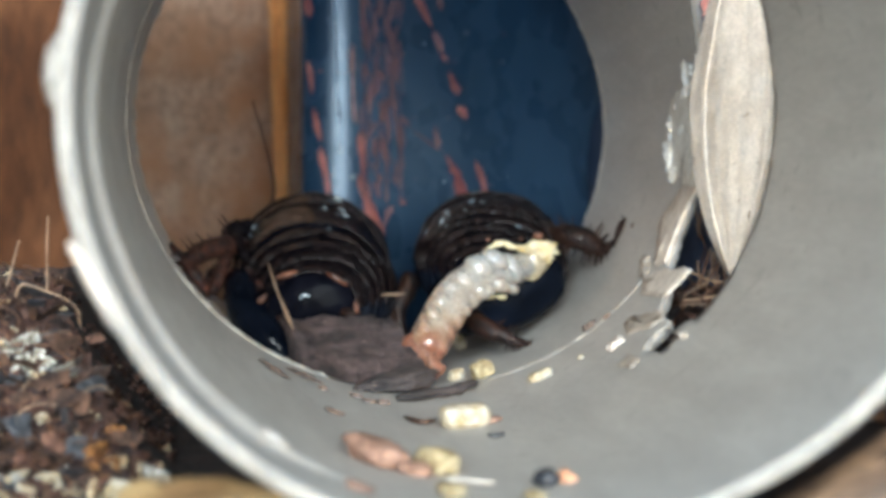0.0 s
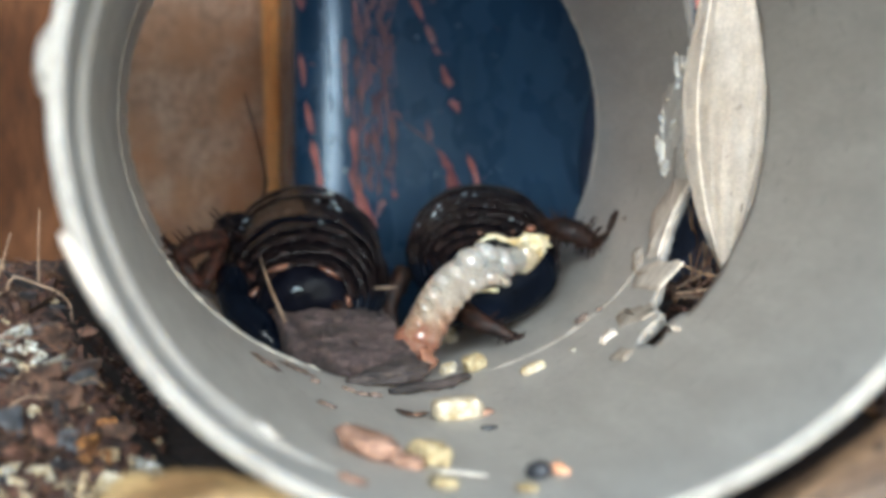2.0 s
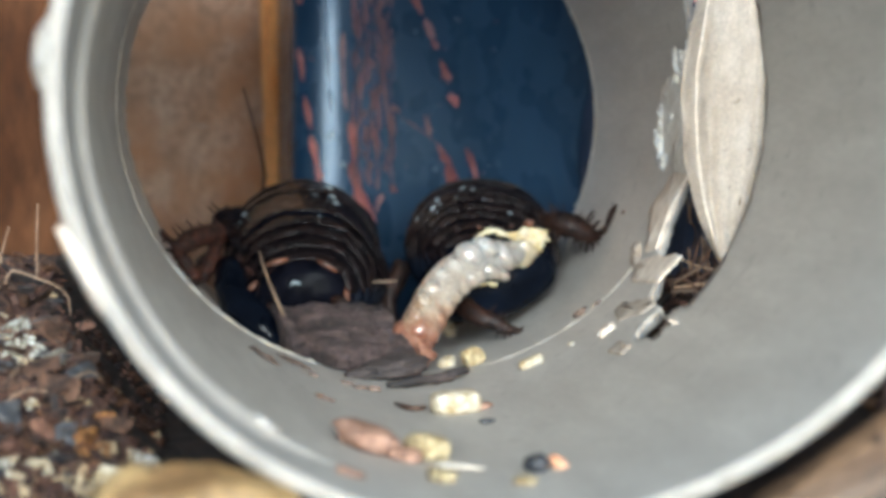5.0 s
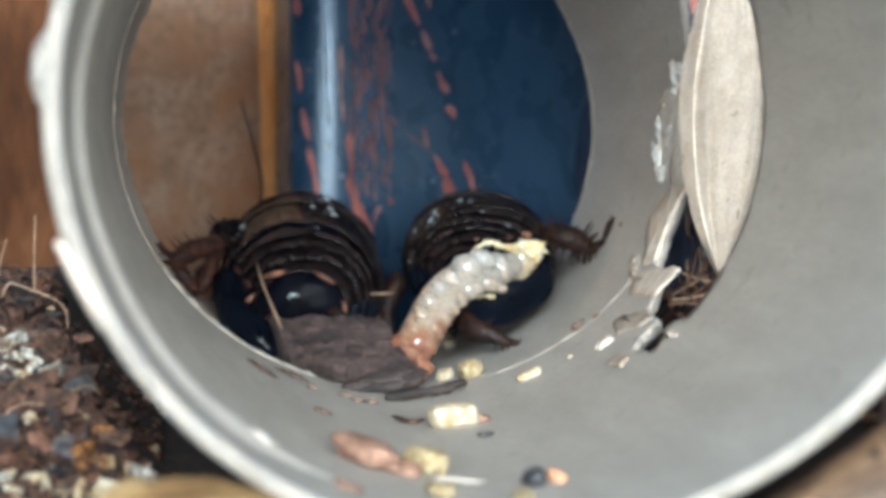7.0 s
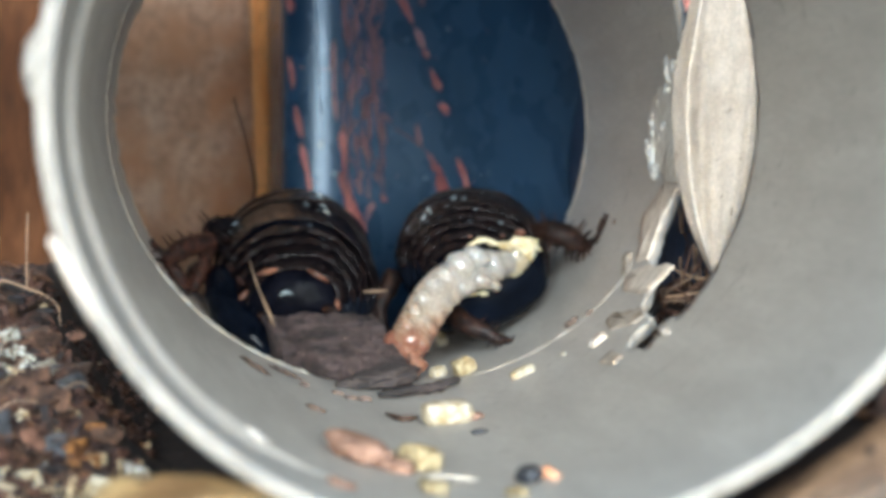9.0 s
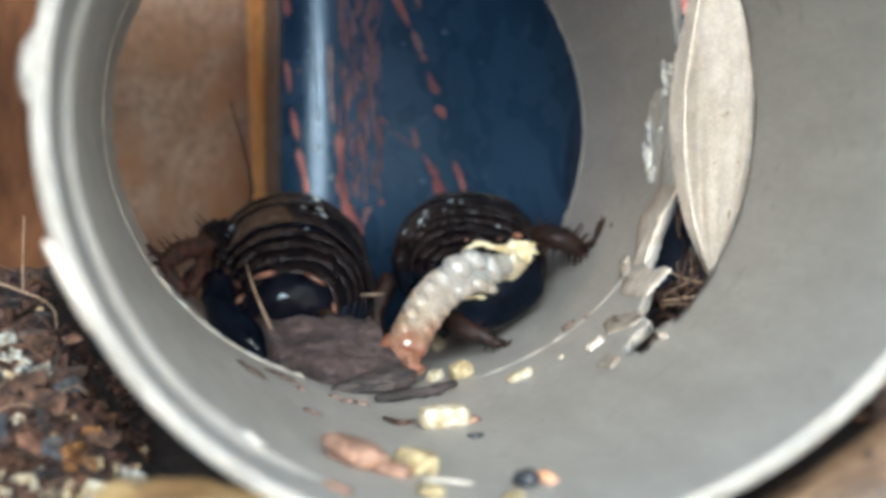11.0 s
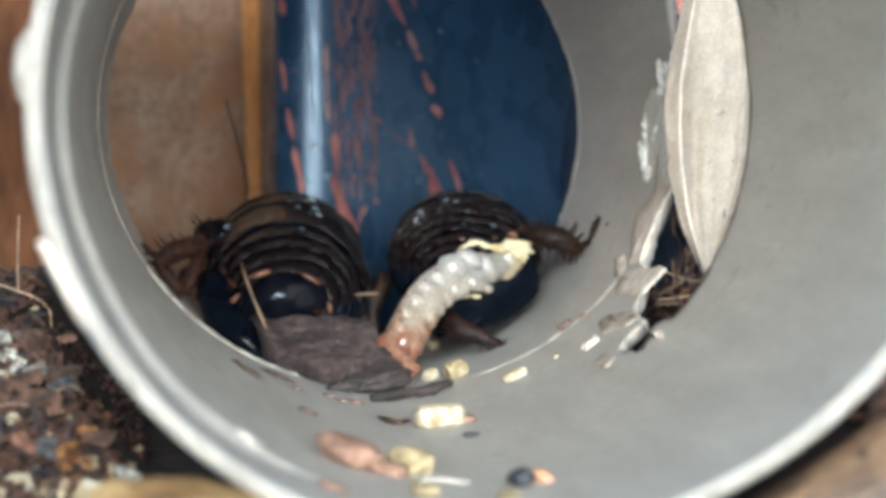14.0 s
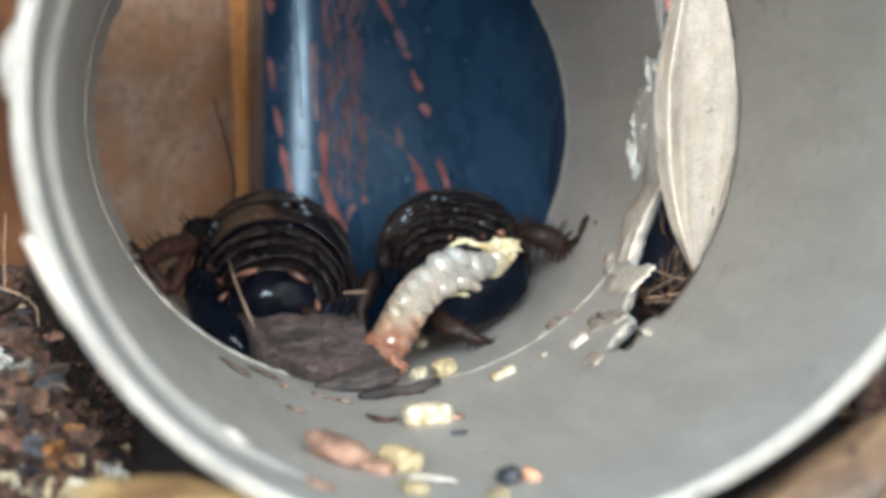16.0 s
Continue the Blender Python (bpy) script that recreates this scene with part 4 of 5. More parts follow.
    for v in b.verts:
        v.co += 0.10 * noise.noise_vector(v.co * 0.8) + 0.04 * noise.noise_vector(v.co * 2.6)
    case = part("egg_case", b, EGG_SKIN, right, "pearly white egg case with an amber tip")
    # two rows of eggs, sunk in the sac
    for i in range(6):
        k = 25 + 6.2 * i
        p, d = way[int(k)], (way[int(k) + 1] - way[int(k) - 1]).normalized()
        side = Vector((-d.z, 0, d.x)).normalized()
        for row in (-1, 1):
            q = p + side * 0.66 * row + d * (0.5 if row > 0 else 0.0) + Vector((0, -0.92, 0))
            e = ball(bmesh.new(), q, (1.06, 0.96, 0.80), pose(0, 0, 0, 0, 35 + 6 * i, 0), 0.08, i * 3 + row, 4)
            part("egg", e, EGG_SKIN, case)
    # the newest eggs, plumper and pearly
    for x, y, z, rx, rz, tilt in ((8.05, 78.6, -11.8, 1.25, 0.82, 28), (9.6, 79.4, -12.5, 1.42, 0.78, 58), (8.35, 78.6, -13.75, 1.08, 0.74, 22), (9.4, 79.3, -14.1, 0.86, 0.52, 24),
                                  (6.6, 77.9, -12.45, 1.32, 1.12, 20), (7.2, 78.2, -14.1, 0.9, 0.85, 40)):
        part("egg", ball(bmesh.new(), (x, y, z), (rx, 1.0, rz), pose(0, 0, 0, 0, tilt, 0), 0.08, x * 3 + z, 4), EGG_SKIN, case)
    for x, y, z, r in ((1.15, 74.6, -18.55, 1.28), (1.55, 74.4, -18.95, 1.34), (2.0, 74.2, -19.1, 1.25)):
        part("egg_tip", ball(bmesh.new(), (x, y, z), (r, r * 0.9, r * 0.95), None, 0.10, z, 4), EGG_TIP, case, "amber tip")
    b = bmesh.new()
    tube_along(b, spline([(2.1, 73.4, -19.3), (2.6, 72.9, -20.1), (2.3, 72.4, -20.8), (1.5, 72.0, -21.2)], 12), [0.8, 0.6, 0.75, 0.6, 0.75, 0.5, 0.55, 0.4, 0.45, 0.3, 0.3, 0.15], 8, 0.6)
    for v in b.verts:
        v.co += 0.25 * noise.noise_vector(v.co * 1.4)
    part("shred", b, EGG_TIP, case, "brown dried shred at the tip")
    # cream membrane of the open tail
    b = ball(bmesh.new(), (11.7, 81.6, -12.1), (1.25, 0.7, 1.95), pose(0, 0, 0, 0, 42, 0), 0.15, 4, 4)
    part("membrane", b, MEMBRANE, right, "glassy beige membrane of the open tail")
    for c, rr, a in (((12.6, 81.1, -10.9), (1.1, 0.4, 0.6), 12), ((11.7, 81.2, -10.75), (0.8, 0.35, 0.42), -20), ((12.8, 81.2, -11.4), (0.7, 0.4, 0.6), 50)):
        b = ball(bmesh.new(), c, rr, pose(0, 0, 0, 0, a, 0), 0.55, c[0], 4)
        part("membrane", b, CREAM, right, "cream membrane of the open tail")
    for pts, r in (([(7.7, 82.0, -11.2), (8.3, 81.9, -10.75), (9.1, 81.8, -10.5), (9.9, 81.8, -10.75), (10.7, 81.6, -10.95), (11.6, 81.3, -10.65)], 0.26),
                   ([(7.0, 79.4, -14.75), (8.0, 79.6, -14.85), (9.2, 80.0, -14.9)], 0.2)):
        line = spline(pts, 18)
        b = tube_along(bmesh.new(), line, [r * (0.55 + 0.8 * abs(noise.noise(Vector((k * 0.6, r * 40, 0)))) * 1.4) for k in range(18)], 8, 1.2)
        for v in b.verts:
            v.co += 0.12 * noise.noise_vector(v.co * 2.2)
        part("membrane", b, CREAM, right, "cream membrane of the open tail")
    for x, z, r in ((12.3, -9.9, 0.3), (10.8, -10.15, 0.16), (8.0, -10.25, 0.12)):
        part("amber_mark", ball(bmesh.new(), (x, 82.3, z), (r * 1.4, 0.3, r), None, 0.4, x, 3), AMBER, right, "amber mark on the last plate")
    b = ball(bmesh.new(), (9.0, 84.2, -14.6), (5.9, 2.6, 3.7), pose(0, 0, 0, 0, -14, -6), 0.06, 4, 4)
    part("tail_bowl", b, SHELL_UNDER, right, "smooth blue-black last plate of the belly")
    b = bmesh.new()
    tube_along(b, spline([(-9.3, 113, -9), (-8.6, 116, -6.0), (-9.5, 117, -1.6), (-10.6, 118, 2.4)], 14), [0.2 - 0.009 * i for i in range(14)], 6)
    part("antenna", b, LIMB, left, "thin dark antenna")
    return left, right


# ---- debris in the tube ----
def rest(deg, y, high):
    """Where a bit of that height lies on the wall."""
    return on_tube(deg, y, high / 2)


def build_debris():
    rng = random.Random(11)
    # slab of bark in front of the egg case
    b = bmesh.new()
    nx, ny = 60, 40
    top, low = {}, {}
    for i in range(nx + 1):
        for j in range(ny + 1):
            u, v = i / nx, j / ny
            x = -9.9 + (11.2 - 1.3 * v) * u + 1.6 * (v - 0.5) * (0.5 - u) + (1 - v) * 1.9 * (1 - u) * 1.2
            y = 69.2 + 11.5 * v + 1.0 * noise.noise(Vector((u * 5, v * 2, 0))) + (1 - v) * 6.5 * (1 - u) ** 1.6
            z = -20.6 + 4.1 * v ** 0.8 + 0.9 * (1 - v) * (1 - u) + 0.45 * noise.noise(Vector((u * 3, v * 9, 1))) + 0.35 * noise.noise(Vector((u * 7, v * 22, 4))) + 0.2 * noise.noise(Vector((u * 22, v * 30, 9)))
            top[i, j] = b.verts.new((x, y, z))
            floor_z = on_tube(math.degrees(math.atan2(-20.5, x)), y, 0.05).z
            low[i, j] = b.verts.new((x, y + 0.2, max(floor_z, z - 2.6)))
    for i in range(nx):
        for j in range(ny):
            b.faces.new((top[i, j], top[i + 1, j], top[i + 1, j + 1], top[i, j + 1]))
            b.faces.new((low[i, j], low[i, j + 1], low[i + 1, j + 1], low[i + 1, j]))
    for i in range(nx):
        b.faces.new((low[i, 0], low[i + 1, 0], top[i + 1, 0], top[i, 0]))
        b.faces.new((low[i + 1, ny], low[i, ny], top[i, ny], top[i + 1, ny]))
    for j in range(ny):
        b.faces.new((low[0, j + 1], low[0, j], top[0, j], top[0, j + 1]))
        b.faces.new((low[nx, j], low[nx, j + 1], top[nx, j + 1], top[nx, j]))
    thing("bark_slab", b, BARK, (-4, 74, -21.3), "grey-brown slab of fibrous bark lying in the tube", "bark")
    b = bmesh.new()
    ball(b, (-1.0, 68.6, -20.75), (3.1, 1.6, 0.9), pose(0, 0, 0, 0, -8, 8), 0.35, 3, 4)
    thing("dark_piece", b, BARK_DARK, (-1, 68.6, -21.5), "dark rounded piece of bark against the slab", "bark")
    b = bmesh.new()
    tube_along(b, spline([(-1.6, 61.6, -21.3), (0.6, 62.6, -21.2), (2.9, 64.0, -20.95), (4.7, 65.2, -20.6)], 12), [0.34, 0.42, 0.55, 0.46, 0.6, 0.5, 0.62, 0.52, 0.66, 0.5, 0.52, 0.36], 5, 0.75)
    for v in b.verts:
        v.co += 0.22 * noise.noise_vector(v.co * 0.8) + 0.14 * noise.noise_vector(v.co * 2.1)
    thing("bark_splinter", b, BARK_DARK, (1.5, 64.3, -21.6), "dark grey splinter of bark", "splinter")
    b = bmesh.new()
    tube_along(b, spline([(-10.6, 79.6, -12.0), (-10.0, 79.4, -14.0), (-9.2, 79.2, -16.0), (-8.6, 79.0, -17.4)], 8), [0.07, 0.1, 0.13, 0.15, 0.2, 0.28, 0.3, 0.16], 6, 0.6)
    thing("wood_sliver", b, FIBRE_PALE, (-8.6, 79, -17.4), "thin reddish sliver leaning on the bark slab", "sliver")
    b = bmesh.new()
    tube_along(b, spline([(-1.2, 83.5, -14.9), (0.2, 83.4, -14.85), (1.2, 83.6, -14.8)], 6), [0.1, 0.16, 0.2, 0.18, 0.16, 0.08], 6, 0.7)
    thing("straw_bit", b, FIBRE_PALE, (0, 83.5, -15), "pale bit of straw caught between the cockroaches", "straw")
    # pale grains
    for deg, y, size, spin, m, lab in (
            (-86.6, 45.0, (3.4, 2.7, 1.65), 2, GRIT, "cream layered grain of vermiculite on the tube floor"),
            (-73.4, 71.5, (1.8, 1.7, 1.5), 20, GRIT_GOLD, "small golden grain of vermiculite"),
            (-65.6, 59.8, (1.9, 1.6, 0.7), -15, GRIT, "small pale grain of vermiculite"),
            (-78.2, 74.4, (1.4, 1.2, 0.9), 35, GRIT, "small pale grain of vermiculite"),
            (-117.9, 80.1, (1.3, 1.2, 0.9), 10, GRIT, "tiny cream grain on the pale lip"),
            (-98.9, 22.0, (2.2, 3.0, 1.5), 25, GRIT_GOLD, "cream grain of vermiculite near the mouth"),
            (-99.5, 12.6, (1.5, 2.2, 0.7), 5, GRIT_GOLD, "tiny cream grain near the mouth"),
            (-88.4, 11.0, (1.2, 1.8, 0.45), 5, GRIT_GOLD, "tiny tan grain near the mouth"),
            (-57.1, 59.1, (0.5, 0.6, 0.3), 5, GRIT, "tiny pale grain on the tube wall"),
            (-69.8, 97.0, (1.3, 1.2, 1.4), 5, GRIT, "small pale grain of vermiculite")):
        b = bmesh.new()
        c, q = rest(deg, y, size[2] * 0.9), wall_turn(deg, spin)
        if size[0] > 3 or size[2] == 0.7:
            chunk(b, c, size, q, 0.5, 0.06, 0.0 if size[0] > 3 else 0.6, deg + 3)
        elif size[0] > 1.3:
            chunk(b, c, size, q, 0.62, 0.2, 0.2, deg)
        else:
            ball(b, c, [k / 2 for k in size], q, 0.32, deg * 1.3, 4)
        thing("vermiculite_grain", b, m, on_tube(deg, y, 0.05), lab, "vermiculite", "grains in the tube", smooth=True)
    for deg, y, size, spin, m, name, lab, cat in (
            (-108.0, 21.6, (3.6, 5.2, 1.5), 24, PINK, "pink_flake", "rounded pinkish-brown wood flake near the mouth", "flake"),
            (-102.9, 19.7, (2.0, 2.6, 0.8), -12, PINK, "pink_flake", "small pinkish-brown wood flake", "flake"),
            (-113.6, 8.0, (1.8, 2.2, 0.4), 0, PINK, "pink_flake", "thin pinkish flake at the mouth", "flake"),
            (-85.0, 14.6, (1.4, 1.9, 1.0), 0, COAL, "charcoal_bit", "black bit of charcoal near the mouth", "charcoal"),
            (-81.6, 15.0, (1.0, 1.7, 0.7), 30, ORANGE, "orange_bit", "small orange bit near the mouth", "wood bit"),
            (-81.9, 45.0, (1.8, 1.1, 0.5), 25, PINK, "pink_flake", "thin reddish flake beside the cream grain", "flake"),
            (-110.2, 45.6, (1.2, 1.6, 0.3), 20, SPECK, "brown_speck", "brown speck on the tube floor", "speck"),
            (-109.6, 61.3, (0.6, 0.9, 0.3), 20, SPECK, "brown_speck", "brown speck on the tube floor", "speck"),
            (-102.7, 61.7, (0.8, 0.9, 0.3), 20, SPECK, "brown_speck", "brown speck on the tube floor", "speck"),
            (-100.6, 59.6, (0.9, 1.0, 0.3), 60, SPECK, "brown_speck", "brown speck on the tube floor", "speck"),
            (-97.9, 59.4, (1.0, 0.8, 0.4), 10, SPECK, "brown_speck", "brown speck on the tube floor", "speck"),
            (-83.7, 37.4, (1.2, 0.8, 0.3), 5, COAL, "brown_speck", "dark speck on the tube floor", "speck"),
            (-49.6, 68.2, (0.9, 1.4, 0.4), 30, SPECK, "brown_speck", "dark speck on the tube wall", "speck"),
            (-46.0, 66.2, (0.5, 0.7, 0.3), 30, SPECK, "brown_speck", "dark speck on the tube wall", "speck"),
            (-24.1, 81.4, (0.35, 0.6, 0.25), 0, SPECK, "brown_speck", "dark speck on the tube wall", "speck"),
            (-112.3, 66.9, (1.9, 3.4, 0.3), 30, SPECK, "brown_flake", "thin brown flake before the pale lip", "flake"),
            (-120.0, 60.6, (1.6, 4.2, 0.3), 25, SPECK, "brown_flake", "thin brown flake before the pale lip", "flake")):
        b = bmesh.new()
        if m is PINK and size[0] > 1.9:
            chunk(b, rest(deg, y, size[2] * 0.9), size, wall_turn(deg, spin), 0.72, 0.26, 0.3, deg * 1.7)
        elif size[0] > 1.25 and size[2] > 0.45 or m is SPECK:
            ball(b, rest(deg, y, size[2] * 0.9), [c / 2 for c in size], wall_turn(deg, spin), 0.7 if m is SPECK else 0.24, deg, 4)
        else:
            hull(b, size, rng, 22, rest(deg, y, size[2] * 0.9), wall_turn(deg, spin))
        thing(name, b, m, on_tube(deg, y, 0.05), lab, cat, "bits in the tube", smooth=size[0] > 1.25 and size[2] > 0.45 or m is SPECK)
    b = bmesh.new()
    tube_along(b, spline([on_tube(-99.6, 16.6, 0.3), on_tube(-96.0, 16.4, 0.35), on_tube(-92.0, 15.8, 0.25)], 8), [0.12, 0.26, 0.32, 0.3, 0.32, 0.26, 0.2, 0.08], 6, 0.5)
    thing("paper_sliver", b, PLY, on_tube(-95, 18, 0), "white sliver of paper near the mouth", "sliver")
    b = bmesh.new()
    tube_along(b, spline([on_tube(-96.4, 49.6, 0.25), on_tube(-94.0, 47.0, 0.2), on_tube(-91.0, 47.8, 0.25)], 8), [0.08, 0.14, 0.2, 0.2, 0.2, 0.2, 0.14, 0.06], 6)
    thing("root_bit", b, FIBRE, on_tube(-93.5, 48, 0), "thin brown root bit beside the cream grain", "root")


def build_leaf():
    leaf = base("dry_leaf", (21.9, 55, -11.6), "pale beige dry leaf standing in the tube's torn hole", "leaf")
    b = bmesh.new()
    n, m = 90, 44
    rows = []

    def at(t, u):
        z = -12.2 + 28.2 * t
        half = 3.4 * math.sin(max(0.0, min(1.0, t ** 0.85)) * math.pi) ** (0.72 + 0.22 * (1 - t) ** 2) + 0.06
        mid = 22.70 - 0.50 * (1 - t) ** 3 + 1.2 * max(0.0, t - 0.5)
        half *= 1 - 0.5 * max(0.0, t - 0.5)
        vein = u * (0.5 if u < 0 else 1.0)
        fold = 0.55 * abs(u) - 0.42 * math.exp(-((u + 0.74) / 0.16) ** 2) - 0.30 * math.exp(-((u - 0.75 + 0.5 * abs(t - 0.62)) / 0.09) ** 2) + 0.22 * math.exp(-((u + 0.38) / 0.10) ** 2) * math.exp(-((t - 0.3) / 0.2) ** 2)
        fold += 0.10 * noise.noise(Vector((vein * 5, t * 9, 1))) + 0.05 * noise.noise(Vector((u * 14, t * 30, 6)))
        return Vector((mid + u * half + 0.12 * u * noise.noise(Vector((t * 8, u, 2))), 54.5 + fold * 1.6 + 0.5 * t + 0.25 * noise.noise(Vector((u * 2, t * 6, 3))), z))

    for i in range(n + 1):
        rows.append([b.verts.new(at(i / n, -1 + 2 * k / m)) for k in range(m + 1)])
    for r0, r1 in zip(rows, rows[1:]):
        for k in range(m):
            b.faces.new((r0[k], r0[k + 1], r1[k + 1], r1[k]))
    bmesh.ops.solidify(b, geom=b.faces, thickness=0.3)
    part("blade", b, LEAF, leaf)
    for u, r in ((-0.74, 0.12),):
        b = bmesh.new()
        pts = [at(i / 20, u) + Vector((0, -0.03, 0)) for i in range(1, 20)]
        tube_along(b, pts, [r * (0.5 + 0.5 * math.sin(i / 18 * math.pi)) for i in range(19)], 6)
        part("rib", b, LEAF_RIB, leaf, "raised pale rib")
    b = bmesh.new()
    hull(b, (1.5, 0.9, 4.4), random.Random(3), 18, (22.5, 66.0, 9.6), pose(0, 0, 0, 0, 8, 0))
    thing("red_scrap", b, RED, (22.5, 66.0, 7.4), "coral red scrap wedged beside the tube's torn hole", "scrap", smooth=False)


# ---- soil pieces outside ----
def build_litter():
    rng = random.Random(21)

    def spot(side):
        if side < 0:
            y = rng.uniform(14, 70)
            return rng.uniform(-36, -17), y
        return rng.uniform(20, 34), rng.uniform(-14, 74)

    def clear(x, y, r):
        return math.hypot(x, max(ground_z(x, y), -23)) > (23.6 if x > 0 else 29.0) + r * 0.6

    kinds = (("bark_flake", FLAKE, "brown bark flake on the soil", "flake", 230), ("grey_flake", FLAKE_GREY, "dark grey bark flake on the soil", "flake", 62),
             ("rust_flake", FLAKE_RUST, "rusty orange wood crumb on the soil", "crumb", 14))
    for name, m, lab, cat, count in kinds:
        meshes = []
        for _ in range(6):
            b = bmesh.new()
            big = 0.6 if name == "rust_flake" else 1.0
            hull(b, (rng.uniform(1.8, 5.0) * big, rng.uniform(0.9, 2.4) * big, rng.uniform(0.2, 0.5)), rng, 11)
            curl, lean = rng.uniform(-0.22, 0.22), rng.uniform(-0.5, 0.5)
            for v in b.verts:
                v.co.z += curl * (v.co.x + lean * v.co.y) ** 2
                v.co += 0.14 * noise.noise_vector(v.co * 1.1 + Vector((curl * 50, 0, 0)))
            meshes.append(mesh_of(name, b, m, (0, 0, 0), False))
        made = 0
        while made < count:
            x, y = spot(-1 if made % 5 else 1)
            if not clear(x, y, 4.0 if x > 0 else 1.5):
                continue
            ob = new(name, rng.choice(meshes))
            z = ground_z(x, y)
            ob.matrix_basis = pose(x * MM, y * MM, (z + 0.25 + AXIS) * MM, rng.uniform(-35, 55), rng.uniform(-30, 30), rng.uniform(0, 360))
            tagged(ob, lab, cat, name.replace("_", " ") + "s on the soil")
            made += 1
    for name, m, lab, count, lo, hi in (("vermiculite_grain", GRIT_SOIL, "cream layered vermiculite grain on the soil", 26, 0.7, 2.0),
                                        ("silver_grain", GRIT_SILVER, "glinting silvery vermiculite grain on the soil", 20, 0.7, 1.5)):
        meshes = []
        for _ in range(9):
            b = bmesh.new()
            s = rng.uniform(lo, hi)
            if name == "silver_grain":
                hull(b, (s, s * 0.8, s * 0.35), rng, 11)
            else:
                hull(b, (s, s * 0.8, s * 0.55), rng, 10)
            meshes.append(mesh_of(name, b, m, (0, 0, 0), False))
        made = 0
        while made < count:
            x, y = spot(-1)
            if name == "silver_grain" and made < 9:
                x, y = rng.gauss(-28.0, 1.2), rng.gauss(46, 2.5)
            elif made < 14:
                x, y = rng.uniform(-29, -19), rng.uniform(20, 27)
            if not clear(x, y, 1.2):
                continue
            ob = new(name, rng.choice(meshes))
            ob.matrix_basis = pose(x * MM, y * MM, (ground_z(x, y) + 0.5 + AXIS) * MM, rng.uniform(-70, 70), rng.uniform(-60, 60), rng.uniform(0, 360))
            tagged(ob, lab, "vermiculite", name.replace("_", " ") + "s on the soil")
            made += 1
    # the larger flakes and grains of the heap, tilted towards the light
    for name, m, lab, cat, rows in (
            ("silver_grain", GRIT_SILVER, "glinting silvery vermiculite grain on the soil", "vermiculite",
             ((-28.2, 48.9, 1.7, 1.1), (-29.0, 46.7, 1.2, 1.2), (-27.1, 46.3, 1.2, 1.0), (-28.1, 43.7, 1.6, 1.0), (-26.8, 44.4, 1.2, 1.0), (-25.1, 43.1, 1.4, 1.1), (-22.7, 36.9, 0.9, 0.7), (-19.4, 26.3, 1.9, 1.5), (-29.0, 47.9, 0.9, 0.7))),
            ("red_flake", FLAKE_RED, "broad reddish-brown bark flake on the soil", "flake",
             ((-26.6, 40.8, 2.9, 1.6), (-24.9, 38.0, 2.2, 2.2), (-27.8, 39.5, 2.0, 1.1), (-23.3, 25.8, 1.6, 1.3), (-26.5, 49.9, 2.1, 1.1), (-23.7, 43.6, 2.0, 1.1), (-25.3, 47.1, 1.9, 1.5), (-21.0, 32.5, 1.5, 1.2), (-27.7, 50.8, 1.9, 1.0), (-23.3, 41.5, 2.1, 1.1))),
            ("slate_flake", SLATE, "slate-grey flake on the soil", "flake", ((-27.1, 33.1, 1.9, 2.0), (-24.1, 31.9, 1.0, 1.8), (-23.4, 40.4, 1.6, 1.3), (-28.3, 41.6, 1.3, 0.8), (-23.1, 34.1, 1.1, 0.9), (-27.3, 23.1, 1.2, 0.9))),
            ("pink_flake", WOOD_PINK, "pinkish-brown wood flake on the soil", "flake", ((-25.4, 32.1, 1.3, 1.5), (-21.9, 27.1, 1.0, 0.8), (-27.2, 30.1, 1.2, 0.7), (-24.1, 54.6, 1.7, 0.6))),
            ("rust_flake", FLAKE_RUST, "rusty orange wood crumb on the soil", "crumb", ((-22.6, 30.7, 1.5, 1.5), (-23.3, 31.9, 1.0, 1.0), (-22.1, 29.4, 1.2, 1.0), (-23.0, 29.3, 1.0, 1.0), (-21.8, 33.8, 1.2, 0.9), (-24.1, 33.3, 0.7, 0.7))),
            ("vermiculite_grain", GRIT, "cream vermiculite grain on the soil", "vermiculite",
             ((-25.5, 25.7, 1.4, 1.4), (-24.6, 23.5, 1.1, 1.0), (-21.5, 23.6, 1.8, 1.4), (-27.2, 25.7, 1.1, 1.0), (-26.5, 21.8, 1.4, 0.9), (-26.6, 37.0, 0.9, 0.8), (-26.4, 27.1, 0.7, 0.5), (-21.0, 24.9, 1.0, 1.0), (-29.1, 50.8, 0.8, 0.5)))):
        for x, y, w, h in rows:
            b = bmesh.new()
            flat = "flake" in name and m is not FLAKE_RUST
            grow = 1.45 if flat else 1.4 if cat == "vermiculite" else 1.1
            hull(b, (w * grow, h * 0.92 * grow, 0.3 if flat else 0.8), rng, 10)
            for v in b.verts:
                v.co += 0.25 * noise.noise_vector(v.co * 1.3 + Vector((x, y, 0)))
            ob = new(name, mesh_of(name, b, m, (0, 0, 0), False))
            ob.matrix_basis = pose(x * MM, y * MM, (ground_z(x, y) + 0.3 + 0.3 * h + AXIS) * MM, rng.uniform(40, 78), rng.uniform(-24, 24), rng.uniform(-50, 50))
            tagged(ob, lab, cat, name.replace("_", " ") + "s on the soil")
    # fine crumbs, too many to count
    verts, faces = [], []
